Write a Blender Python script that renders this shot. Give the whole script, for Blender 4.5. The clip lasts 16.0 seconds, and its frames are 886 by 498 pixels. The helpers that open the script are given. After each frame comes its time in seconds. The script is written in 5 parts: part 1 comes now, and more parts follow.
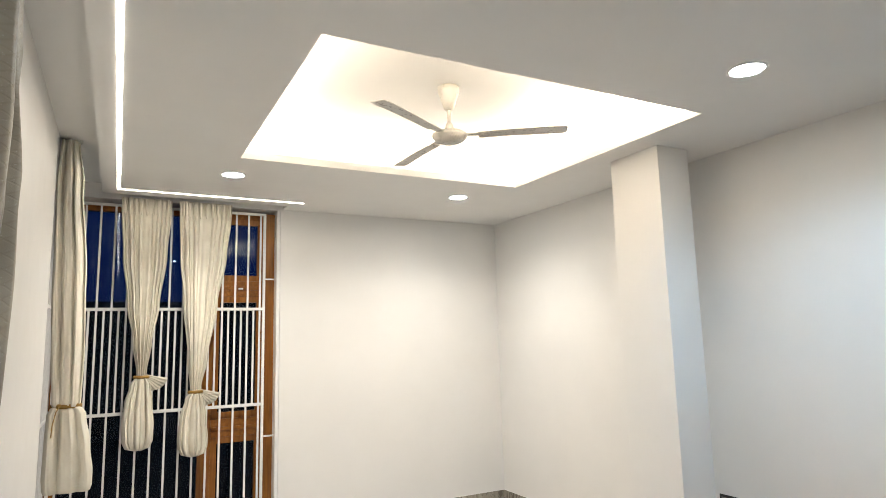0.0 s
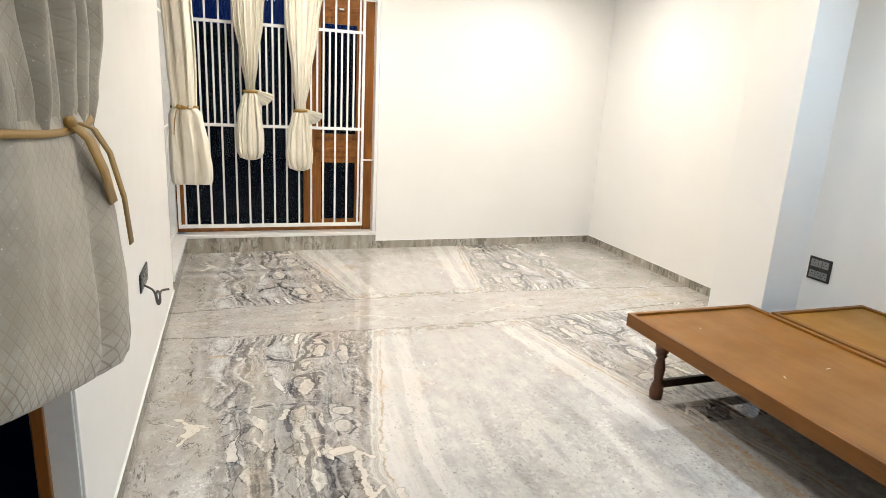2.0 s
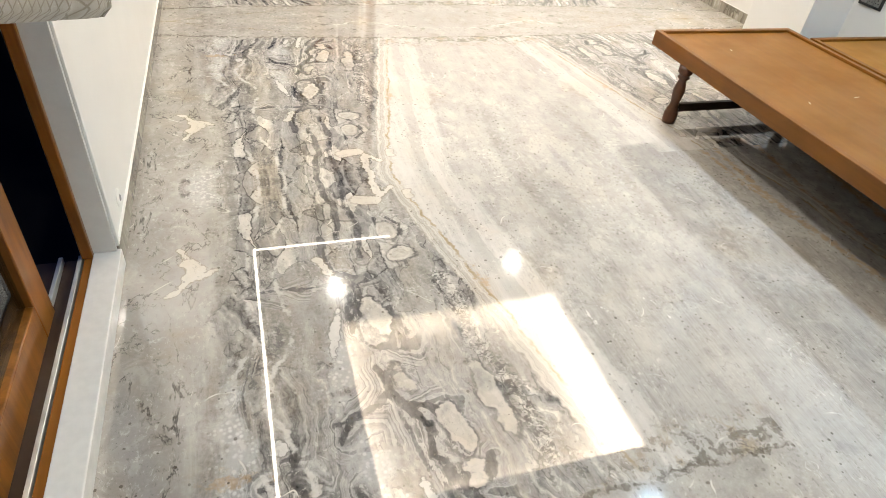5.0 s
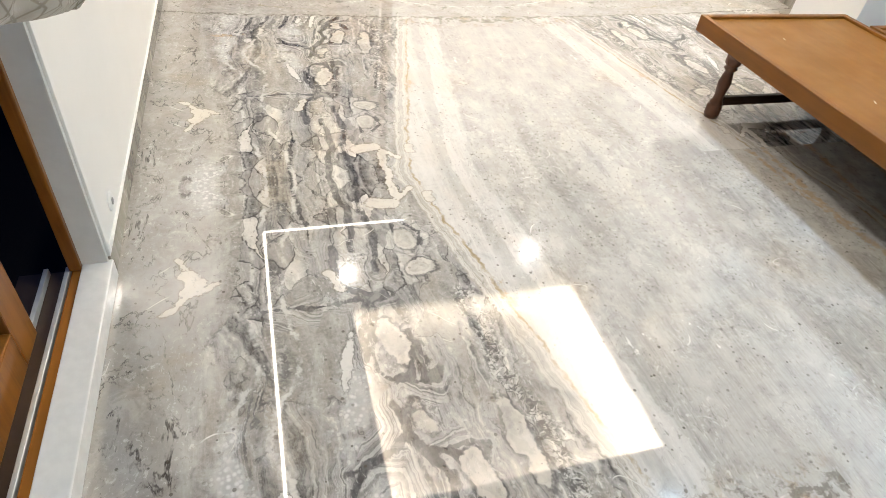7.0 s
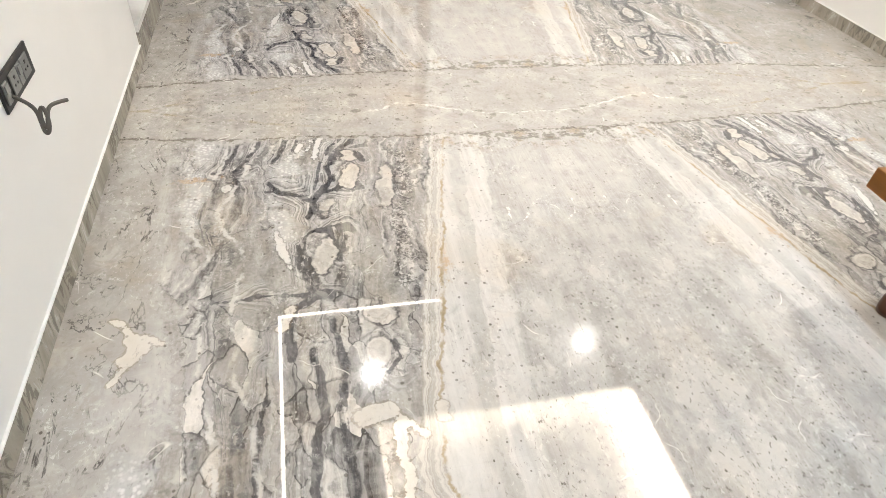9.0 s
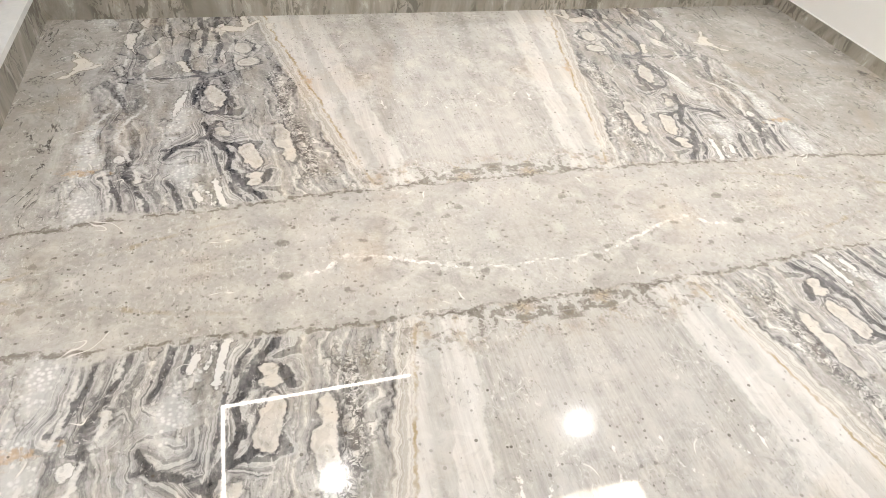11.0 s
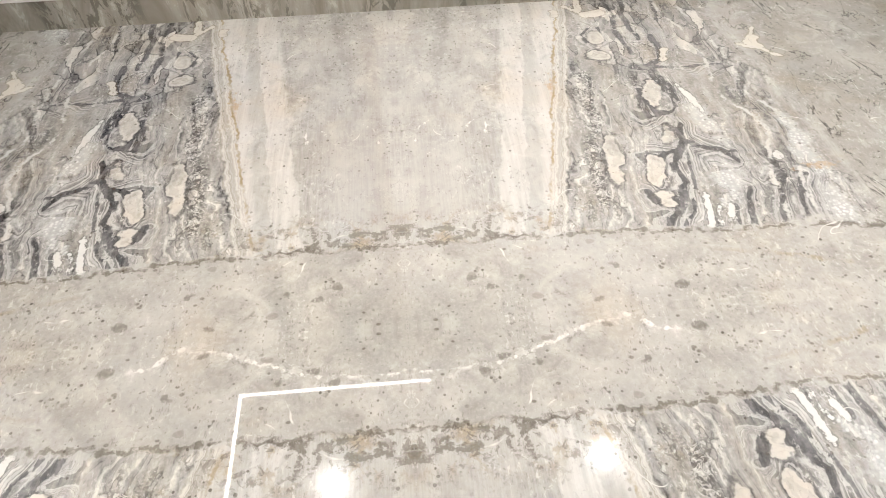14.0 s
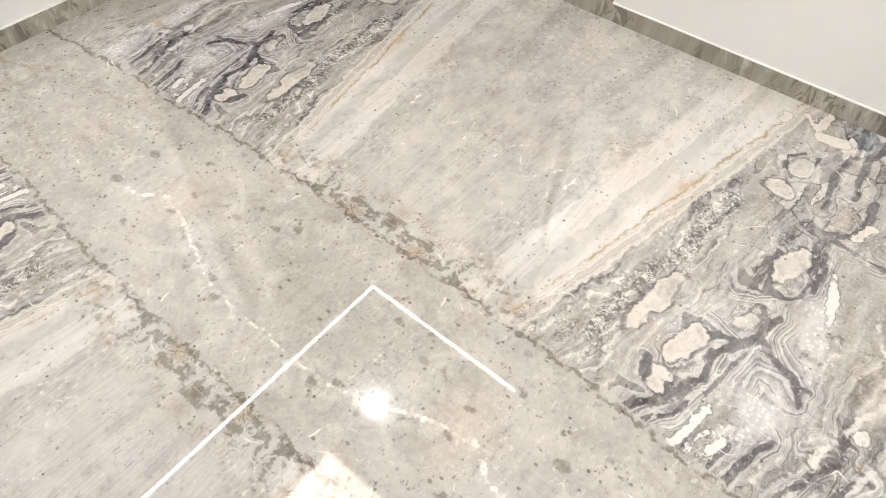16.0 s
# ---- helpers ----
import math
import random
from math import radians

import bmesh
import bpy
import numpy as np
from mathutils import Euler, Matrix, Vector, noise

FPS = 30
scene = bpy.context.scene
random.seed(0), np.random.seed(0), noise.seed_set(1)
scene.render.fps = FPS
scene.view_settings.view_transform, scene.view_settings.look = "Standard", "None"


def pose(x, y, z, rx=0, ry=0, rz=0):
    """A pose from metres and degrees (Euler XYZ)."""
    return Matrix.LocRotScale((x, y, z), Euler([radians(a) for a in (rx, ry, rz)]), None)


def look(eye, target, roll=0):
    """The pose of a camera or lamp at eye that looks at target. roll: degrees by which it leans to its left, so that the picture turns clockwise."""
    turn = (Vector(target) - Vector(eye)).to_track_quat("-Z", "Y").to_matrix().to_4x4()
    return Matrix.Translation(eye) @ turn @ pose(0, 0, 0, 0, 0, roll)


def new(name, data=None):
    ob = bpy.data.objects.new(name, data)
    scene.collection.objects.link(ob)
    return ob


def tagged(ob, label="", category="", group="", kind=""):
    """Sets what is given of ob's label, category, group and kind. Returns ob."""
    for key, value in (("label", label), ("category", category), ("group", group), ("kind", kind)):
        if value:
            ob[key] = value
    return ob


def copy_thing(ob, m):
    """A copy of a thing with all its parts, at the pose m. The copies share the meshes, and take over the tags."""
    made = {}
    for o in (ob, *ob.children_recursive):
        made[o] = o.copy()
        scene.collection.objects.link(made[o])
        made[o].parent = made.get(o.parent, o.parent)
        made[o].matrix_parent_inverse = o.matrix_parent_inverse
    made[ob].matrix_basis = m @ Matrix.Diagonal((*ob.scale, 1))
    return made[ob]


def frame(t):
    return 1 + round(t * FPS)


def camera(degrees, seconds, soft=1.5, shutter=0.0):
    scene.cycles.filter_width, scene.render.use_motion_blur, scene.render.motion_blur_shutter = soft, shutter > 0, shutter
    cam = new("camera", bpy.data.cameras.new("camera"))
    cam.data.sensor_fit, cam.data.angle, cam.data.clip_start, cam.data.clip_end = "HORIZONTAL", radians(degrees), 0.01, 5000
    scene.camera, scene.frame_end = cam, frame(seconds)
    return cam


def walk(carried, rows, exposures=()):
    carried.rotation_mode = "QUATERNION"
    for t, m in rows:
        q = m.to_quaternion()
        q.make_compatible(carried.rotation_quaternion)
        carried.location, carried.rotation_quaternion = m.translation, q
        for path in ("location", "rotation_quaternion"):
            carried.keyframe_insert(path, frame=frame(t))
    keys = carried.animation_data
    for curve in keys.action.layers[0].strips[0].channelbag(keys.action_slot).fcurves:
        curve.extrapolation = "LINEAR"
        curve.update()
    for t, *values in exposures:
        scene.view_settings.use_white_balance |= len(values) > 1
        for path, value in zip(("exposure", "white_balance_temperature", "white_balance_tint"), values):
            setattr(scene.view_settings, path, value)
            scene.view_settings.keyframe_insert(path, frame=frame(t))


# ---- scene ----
cam = camera(71.6, 16.0, soft=0.8)
PATH = [
    (0, (0.368, -5.412, 1.586), (1.293, -3.661, 1.871), -1.5),
    (0.5, (0.402, -5.378, 1.537), (1.154, -3.526, 1.604), 0.3),
    (1, (0.407, -5.39, 1.493), (1.104, -3.52, 1.357), 1.4),
    (1.5, (0.419, -5.388, 1.461), (1.096, -3.533, 1.143), 2.0),
    (2, (0.413, -5.38, 1.421), (1.044, -3.548, 0.927), 3.1),
    (2.5, (0.419, -5.373, 1.39), (1.025, -3.601, 0.687), 3.6),
    (3, (0.426, -5.368, 1.358), (1.024, -3.685, 0.459), 4.4),
    (3.5, (0.422, -5.363, 1.342), (1.016, -3.742, 0.333), 5.0),
    (4, (0.414, -5.368, 1.322), (0.999, -3.785, 0.248), 5.4),
    (4.5, (0.416, -5.368, 1.301), (0.982, -3.862, 0.113), 6.3),
    (4.7, (0.415, -5.361, 1.293), (0.974, -3.876, 0.076), 6.6),
    (6.8, (0.387, -5.176, 1.271), (0.975, -3.792, -0.047), 8.2),
    (7, (0.438, -5.121, 1.252), (0.955, -3.707, -0.065), 7.6),
    (7.5, (0.554, -4.862, 1.262), (0.965, -3.396, -0.035), 5.3),
    (8, (0.592, -4.61, 1.3), (1.011, -3.134, 0.017), 6.3),
    (8.5, (0.607, -4.31, 1.304), (1.05, -2.879, -0.021), 6.3),
    (9, (0.68, -4.025, 1.299), (1.084, -2.587, -0.031), 5.4),
    (9.5, (0.766, -3.756, 1.308), (1.13, -2.305, -0.019), 4.3),
    (10, (0.784, -3.471, 1.288), (1.238, -2.019, -0.011), 5.6),
    (10.2, (0.797, -3.366, 1.301), (1.272, -1.931, -0.008), 5.2),
    (12.3, (1.098, -2.592, 1.302), (1.609, -1.387, -0.211), 11.9),
    (12.5, (1.123, -2.579, 1.306), (1.584, -1.382, -0.228), 10.3),
    (13, (1.318, -2.613, 1.335), (1.656, -1.379, -0.202), 6.5),
    (13.5, (1.538, -2.645, 1.381), (1.795, -1.295, -0.072), 3.9),
    (14, (1.694, -2.563, 1.36), (1.78, -1.265, -0.159), -1.4),
    (14.5, (1.849, -2.412, 1.362), (1.788, -1.261, -0.273), -3.0),
    (15, (2.094, -2.307, 1.354), (1.836, -1.261, -0.331), -2.7),
    (15.5, (2.295, -2.228, 1.369), (1.845, -1.166, -0.265), 0.4),
    (16, (2.485, -2.109, 1.371), (1.724, -1.166, -0.22), 0.9),
]

walk(cam, [(t, look(eye, target, roll)) for t, eye, target, roll in PATH],
     exposures=[(0, -0.05, 6900, 10), (0.5, 0.05, 6850, 10), (1.5, 0.25, 6850, 10), (3, 0.40, 7050, 10), (4.7, 0.50, 7250, 10), (7, 0.49, 6950, 10), (9, 0.29, 6700, 10), (12.5, 0.21, 6550, 10), (16, 0.13, 6550, 10)])

# ---- light: dusk outside, warm cove, cool downlights ----
world = bpy.data.worlds.new("dusk")
world.use_nodes = True
world.node_tree.nodes["Background"].inputs[0].default_value = (0.012, 0.045, 0.22, 1)
world.node_tree.nodes["Background"].inputs[1].default_value = 0.35
scene.world = world

H = 2.75                      # false ceiling
RX, SY = 3.85, -6.6           # east wall, south wall
TX0, TX1, TY0, TY1, TZ = 1.01, 3.118, -3.25, -1.475, 3.06   # recessed tray
WARM, COOL, WHITE = (1.0, 0.885, 0.745), (0.40, 0.68, 1.0), (1.0, 0.965, 0.91)
TRAY_W, DOWN_W, STRIP_E = 23.0, 88.0, 17.0


def lamp(name, kind, m, color, power, **kw):
    d = bpy.data.lights.new(name, kind)
    d.color, d.energy = color, power
    if kind == "AREA":
        d.shape, d.size, d.size_y = "RECTANGLE", kw["size"], kw["size_y"]
    if kind == "SPOT":
        d.spot_size, d.spot_blend, d.shadow_soft_size = radians(kw["angle"]), kw["blend"], kw["size"]
    ob = new(name, d)
    ob.matrix_world = m
    return ob


tcx, tcy = (TX0 + TX1) / 2, (TY0 + TY1) / 2
for a, b, lx, ly, share in ((TX0 - 0.08, tcy, 0.04, 1.8, 0.75), (TX1 + 0.08, tcy, 0.04, 1.8, 2.0), (tcx, TY0 - 0.08, 2.1, 0.04, 0.9), (tcx, TY1 + 0.08, 2.1, 0.04, 0.35)):
    lamp("cove_light", "AREA", pose(a, b, 2.83, 180, 0, 0), WARM, TRAY_W * share, size=lx, size_y=ly)
# the last three are unseen, assumed by repeating the grid of the others
DOWNLIGHTS = ((1.033, -1.045), (2.85, -1.01), (2.835, -3.73), (1.035, -3.65), (1.035, -5.6), (2.9, -5.6))
for a, b in DOWNLIGHTS:
    lamp("downlight_beam", "SPOT", pose(a, b, 2.735), COOL if a > 2 and b < -2 else WHITE, DOWN_W * (1.2 if b > -2 else 0.1 if a < 2 else 1.15 if b > -5 else 0.4), angle=152, blend=0.85, size=0.065)


# ---- materials ----
class Graph:
    """Short names for shader nodes."""
    def __init__(self, name):
        self.mat = bpy.data.materials.new(name)
        self.mat.use_nodes = True
        self.t = self.mat.node_tree
        self.b = self.t.nodes["Principled BSDF"]

    def put(self, socket, v):
        if hasattr(v, "is_output"):
            self.t.links.new(v, socket)
        elif isinstance(v, (tuple, list)) and len(v) == 3 and socket.type == "RGBA":
            socket.default_value = (*v, 1)
        else:
            socket.default_value = v

    def m(self, op, a, b=0.0, c=0.0):
        n = self.t.nodes.new("ShaderNodeMath")
        n.operation = op
        for k, v in zip(n.inputs, (a, b, c)):
            self.put(k, v)
        return n.outputs[0]

    def v(self, op, a, b):
        n = self.t.nodes.new("ShaderNodeVectorMath")
        n.operation = op
        self.put(n.inputs[0], a), self.put(n.inputs[1], b)
        return n.outputs["Value"] if op == "LENGTH" else n.outputs[0]

    def mix(self, f, a, b, mode="MIX"):
        n = self.t.nodes.new("ShaderNodeMix")
        n.data_type, n.blend_type = "RGBA", mode
        self.put(n.inputs[0], f), self.put(n.inputs[6], a), self.put(n.inputs[7], b)
        return n.outputs[2]

    def step(self, x, a, b, lo=0.0, hi=1.0):
        n = self.t.nodes.new("ShaderNodeMapRange")
        n.interpolation_type = "SMOOTHSTEP"
        for k, v in zip(n.inputs, (x, a, b, lo, hi)):
            self.put(k, v)
        return n.outputs[0]

    def noise(self, vec, scale, detail=4.0, rough=0.55, distort=0.0):
        n = self.t.nodes.new("ShaderNodeTexNoise")
        self.put(n.inputs["Vector"], vec)
        for k, v in (("Scale", scale), ("Detail", detail), ("Roughness", rough), ("Distortion", distort)):
            n.inputs[k].default_value = v
        return n.outputs[0]

    def noise1(self, w, scale, detail=2.0, rough=0.5):
        n = self.t.nodes.new("ShaderNodeTexNoise")
        n.noise_dimensions = "1D"
        self.put(n.inputs["W"], w)
        for k, v in (("Scale", scale), ("Detail", detail), ("Roughness", rough)):
            n.inputs[k].default_value = v
        return n.outputs[0]

    def cells(self, vec, scale, feature="F1", rand=1.0):
        n = self.t.nodes.new("ShaderNodeTexVoronoi")
        n.feature = feature
        self.put(n.inputs["Vector"], vec)
        n.inputs["Scale"].default_value, n.inputs["Randomness"].default_value = scale, rand
        return n

    def attr(self, name):
        n = self.t.nodes.new("ShaderNodeAttribute")
        n.attribute_name = name
        return n.outputs["Vector"]

    def split(self, vec):
        n = self.t.nodes.new("ShaderNodeSeparateXYZ")
        self.put(n.inputs[0], vec)
        return n.outputs

    def coords(self, kind="Object"):
        return self.t.nodes.new("ShaderNodeTexCoord").outputs[kind]

    def place(self):
        return self.t.nodes.new("ShaderNodeNewGeometry").outputs["Position"]

    def any(self):
        return self.t.nodes.new("ShaderNodeObjectInfo").outputs["Random"]

    def bump(self, h, strength, dist=0.002):
        n = self.t.nodes.new("ShaderNodeBump")
        n.inputs["Strength"].default_value, n.inputs["Distance"].default_value = strength, dist
        self.put(n.inputs["Height"], h)
        self.t.links.new(n.outputs[0], self.b.inputs["Normal"])

    def set(self, **kw):
        for k, v in kw.items():
            self.put(self.b.inputs[k.replace("_", " ")], v)
        return self.mat


def paint(name, color, rough, spread=0.03, bump=0.08):
    g = Graph(name)
    p = g.place()
    n = g.noise(p, 1.3, 5)
    dark = tuple(c * (1 - spread) for c in color)
    col = g.mix(g.step(n, 0.35, 0.65), dark, color)
    f = g.noise(p, 260, 3)
    if bump:
        g.bump(f, bump, 0.001)
    return g.set(Base_Color=col, Roughness=g.step(g.noise(p, 7, 4), 0.3, 0.7, rough - 0.05, rough + 0.05))


def wood(name, a, b, rough, scale=1.0, axis=0, coat=0.0):
    g = Graph(name)
    st = [26, 26, 26]
    st[axis] = 1.6
    p = g.v("MULTIPLY", g.v("ADD", g.coords(), (0.3, 0.1, 0.7)), tuple(c * scale for c in st))
    n = g.noise(p, 1.0, 7, 0.6, 0.6)
    big = g.noise(g.coords(), 3.5, 4)
    col = g.mix(g.step(n, 0.3, 0.7), a, b)
    col = g.mix(g.step(big, 0.35, 0.75, 0.0, 0.35), col, tuple(c * 0.7 for c in a))
    g.bump(n, 0.12, 0.001)
    g.set(Coat_Weight=coat, Coat_Roughness=0.15, Specular_IOR_Level=0.28)
    return g.set(Base_Color=col, Roughness=g.step(big, 0.3, 0.7, rough - 0.06, rough + 0.06))


def plain(name, color, rough, metal=0.0, spread=0.12):
    g = Graph(name)
    n = g.noise(g.place(), 35, 5)
    col = g.mix(g.step(n, 0.3, 0.7), tuple(c * (1 - spread) for c in color), color)
    return g.set(Base_Color=col, Roughness=g.step(n, 0.3, 0.7, rough - 0.04, rough + 0.04), Metallic=metal)


def glow(name, color, strength):
    g = Graph(name)
    return g.set(Base_Color=(0.8, 0.8, 0.8), Emission_Color=color, Emission_Strength=strength)


def cloth(name, color, second, weave=900.0, pattern=False, sheen=0.1):
    g = Graph(name)
    uv = g.coords("UV")
    n = g.noise(uv, 6, 5)
    fine = g.noise(g.v("MULTIPLY", g.place(), (1, 1, 0.5)), weave, 2)
    col = g.mix(g.step(n, 0.3, 0.7), second, color)
    rough, h = 0.5, fine
    if pattern:
        # woven diamond lattice with paler cells and a few bright threads
        x, y, z = g.split(uv)
        a = g.m("ABSOLUTE", g.m("SUBTRACT", g.m("FRACT", g.m("ADD", g.m("MULTIPLY", x, 46.0), g.m("MULTIPLY", y, 34.0))), 0.5))
        b = g.m("ABSOLUTE", g.m("SUBTRACT", g.m("FRACT", g.m("SUBTRACT", g.m("MULTIPLY", x, 46.0), g.m("MULTIPLY", y, 34.0))), 0.5))
        edge = g.m("MAXIMUM", a, b)
        line = g.step(edge, 0.40, 0.47)
        show = g.step(y, 1.08, 0.90, 0.08, 1.0)
        cell = g.noise(g.v("MULTIPLY", uv, (40, 30, 1)), 1.0, 1)
        col = g.mix(g.m("MULTIPLY", g.step(edge, 0.44, 0.36), g.m("MULTIPLY", show, g.step(cell, 0.35, 0.65, 0.05, 0.6))), col, (0.52, 0.52, 0.505))
        col = g.mix(g.m("MULTIPLY", line, g.m("MULTIPLY", show, 0.42)), col, tuple(c * 0.45 for c in second))
        spark = g.step(g.noise(g.place(), 420, 0), 0.80, 0.84)
        col = g.mix(g.m("MULTIPLY", spark, 0.7), col, (0.85, 0.85, 0.83))
        h = g.m("ADD", fine, g.m("MULTIPLY", line, -2.0))
        rough = g.step(line, 0, 1, 0.38, 0.6)
    g.bump(h, 0.25, 0.0008)
    g.set(Sheen_Weight=sheen, Sheen_Roughness=0.4)
    return g.set(Base_Color=col, Roughness=rough)


def marble():
    """Polished bookmatched stone; the slabs carry their own coordinates and figure fields."""
    g = Graph("bookmatched_marble")
    p = g.attr("slab")
    u, v, _ = g.split(p)
    br, isle, zone = g.split(g.attr("figure_a"))
    band, vein, strip = g.split(g.attr("figure_b"))
    chip, column, knot = g.split(g.attr("figure_c"))
    calcite, chain, crystal = g.split(g.attr("figure_d"))
    flow_u, rusty, shard = g.split(g.attr("figure_e"))
    clump, pebble, crack = g.split(g.attr("figure_f"))
    big = g.noise(p, 2.6, 6, 0.6, 0.4)
    mid = g.noise(p, 14, 8, 0.62, 0.5)
    fine = g.noise(p, 90, 8, 0.65)
    wob = g.m("SUBTRACT", g.noise(p, 34, 6, 0.6), 0.5)
    wob2 = g.m("SUBTRACT", g.noise(p, 120, 4, 0.6), 0.5)
    streak = g.noise(g.v("MULTIPLY", p, (60, 3.2, 1)), 1.0, 6, 0.62, 0.5)
    streak2 = g.noise(g.v("MULTIPLY", p, (14, 1.6, 1)), 1.0, 5, 0.6, 0.3)
    # plain grey-beige ground with long streaks
    col = g.mix(g.step(big, 0.3, 0.7), (0.445, 0.434, 0.414), (0.545, 0.532, 0.508))
    col = g.mix(g.step(mid, 0.35, 0.7, 0.0, 0.45), col, (0.44, 0.425, 0.40))
    col = g.mix(g.step(streak, 0.45, 0.75, 0.0, 0.28), col, (0.52, 0.50, 0.47))
    col = g.mix(g.step(streak2, 0.46, 0.58, 0.0, 0.30), col, (0.39, 0.376, 0.355))
    lane = g.noise1(g.m("ADD", g.m("SUBTRACT", u, g.m("MULTIPLY", v, 0.16)), g.m("MULTIPLY", wob, 0.016)), 17, 3, 0.6)
    lane_on = g.step(u, 0.10, 0.22, 0.25, 1.0)
    col = g.mix(g.m("MULTIPLY", g.step(lane, 0.46, 0.60, 0.0, 0.30), lane_on), col, (0.57, 0.555, 0.525))
    col = g.mix(g.m("MULTIPLY", g.step(lane, 0.44, 0.34, 0.0, 0.22), lane_on), col, (0.33, 0.32, 0.30))
    thread = g.noise(g.v("MULTIPLY", p, (150, 5, 1)), 1.0, 5, 0.65, 0.3)
    fade = g.step(v, 0.7, 1.3, 1.0, 0.45)
    col = g.mix(g.m("MULTIPLY", g.step(thread, 0.44, 0.60, 0.0, 0.34), fade), col, (0.58, 0.565, 0.535))
    col = g.mix(g.m("MULTIPLY", g.step(thread, 0.44, 0.30, 0.0, 0.18), fade), col, (0.29, 0.28, 0.26))
    cloud = g.noise(g.v("MULTIPLY", p, (7.5, 5, 1)), 1.0, 9, 0.68, 0.3)
    col = g.mix(g.m("MULTIPLY", g.step(cloud, 0.50, 0.60, 0.0, 0.65), g.step(v, 0.45, 1.1, 0.35, 1.0)), col, (0.61, 0.592, 0.555))
    col = g.mix(g.m("MULTIPLY", g.step(cloud, 0.47, 0.38, 0.0, 0.34), g.step(v, 0.45, 1.1, 0.35, 1.0)), col, (0.34, 0.33, 0.305))
    pits = g.noise(g.v("MULTIPLY", p, (1.0, 0.55, 1)), 95, 3, 0.6)
    col = g.mix(g.m("MULTIPLY", g.step(pits, 0.60, 0.67), g.m("MULTIPLY", g.step(mid, 0.40, 0.58, 0.15, 0.9), g.step(v, 0.8, 1.5, 0.35, 1.0))), col, (0.21, 0.20, 0.18))
    # outer field: cooler, with dark wandering veins
    outer = g.m("MULTIPLY", g.step(g.m("ADD", zone, g.m("MULTIPLY", wob, 0.06)), 0.01, -0.03), g.step(u, 1.1, 1.25))
    ocol = g.mix(g.step(big, 0.25, 0.75), (0.375, 0.360, 0.335), (0.50, 0.484, 0.455))
    ocol = g.mix(g.step(mid, 0.5, 0.75, 0, 0.4), ocol, (0.52, 0.50, 0.465))
    vn = g.m("ABSOLUTE", g.m("SUBTRACT", g.noise(g.v("MULTIPLY", p, (3.2, 1.6, 1)), 1.6, 6, 0.62, 1.2), 0.5))
    ocol = g.mix(g.m("MULTIPLY", g.step(vn, 0.016, 0.002), g.step(mid, 0.42, 0.6)), ocol, (0.17, 0.165, 0.16))
    col = g.mix(outer, col, ocol)
    # pale strip beside the golden vein
    s_in = g.m("MULTIPLY", g.step(g.m("ADD", vein, g.m("MULTIPLY", wob, 0.03)), 0.004, -0.004), g.step(g.m("ADD", strip, g.m("ADD", g.m("MULTIPLY", wob, 0.03), g.m("MULTIPLY", g.m("SUBTRACT", streak2, 0.5), 0.02))), -0.006, 0.004))
    col = g.mix(g.m("MULTIPLY", s_in, g.step(g.m("MULTIPLY_ADD", streak, 0.5, g.m("MULTIPLY", streak2, 0.5)), 0.40, 0.60, 1.0, 0.42)), col, (0.65, 0.636, 0.61))
    inner = g.m("ADD", strip, g.m("ADD", g.m("MULTIPLY", wob, 0.02), -0.082))
    col = g.mix(g.m("MULTIPLY", s_in, g.m("MULTIPLY", g.step(inner, -0.003, 0.003), g.step(inner, 0.075, 0.03, 0.0, 0.45))), col, (0.40, 0.388, 0.365))
    # swirled zone: long flowing bands, bent round the dark branches
    d = g.m("ADD", br, g.m("ADD", g.m("MULTIPLY", wob, 0.020), g.m("MULTIPLY", wob2, 0.005)))
    patch = g.noise(g.v("MULTIPLY", p, (6, 2.6, 1)), 1.0, 4, 0.55, 0.8)
    coarse = g.noise(g.v("MULTIPLY", p, (9, 5, 1)), 1.0, 3, 0.55, 0.6)
    fl = g.m("ADD", flow_u, g.m("ADD", g.m("MULTIPLY", g.m("SUBTRACT", coarse, 0.5), 0.10), g.m("ADD", g.m("MULTIPLY", wob, 0.016), g.m("MULTIPLY", wob2, 0.004))))
    bands = g.noise1(fl, 30, 4, 0.66)
    flow = g.noise(g.v("MULTIPLY", p, (22, 5, 1)), 1.0, 8, 0.66, 1.0)
    crumbs = g.noise(p, 26, 8, 0.72, 0.8)
    lines = g.m("ADD", g.m("MULTIPLY", bands, 0.80), g.m("ADD", g.m("MULTIPLY", flow, 0.60), g.m("MULTIPLY", crumbs, 0.42)))
    lines = g.m("ADD", g.m("SUBTRACT", lines, 0.415), g.m("MULTIPLY", g.m("SUBTRACT", patch, 0.5), 0.34))
    # broken blocks towards the end of the slab
    wander = g.t.nodes.new("ShaderNodeTexNoise")
    g.put(wander.inputs["Vector"], p)
    wander.inputs["Scale"].default_value, wander.inputs["Detail"].default_value = 9.0, 5.0
    bw = g.v("ADD", p, g.v("MULTIPLY", g.v("SUBTRACT", wander.outputs["Color"], (0.5, 0.5, 0.5)), (0.10, 0.14, 0)))
    bw = g.v("MULTIPLY", bw, (17, 8, 0))
    late = g.step(g.m("ADD", v, g.m("MULTIPLY", g.m("SUBTRACT", coarse, 0.5), 0.5)), 0.95, 1.2)
    block = g.split(g.cells(bw, 1.0).outputs["Color"])
    rift = g.cells(bw, 1.0, "DISTANCE_TO_EDGE").outputs["Distance"]
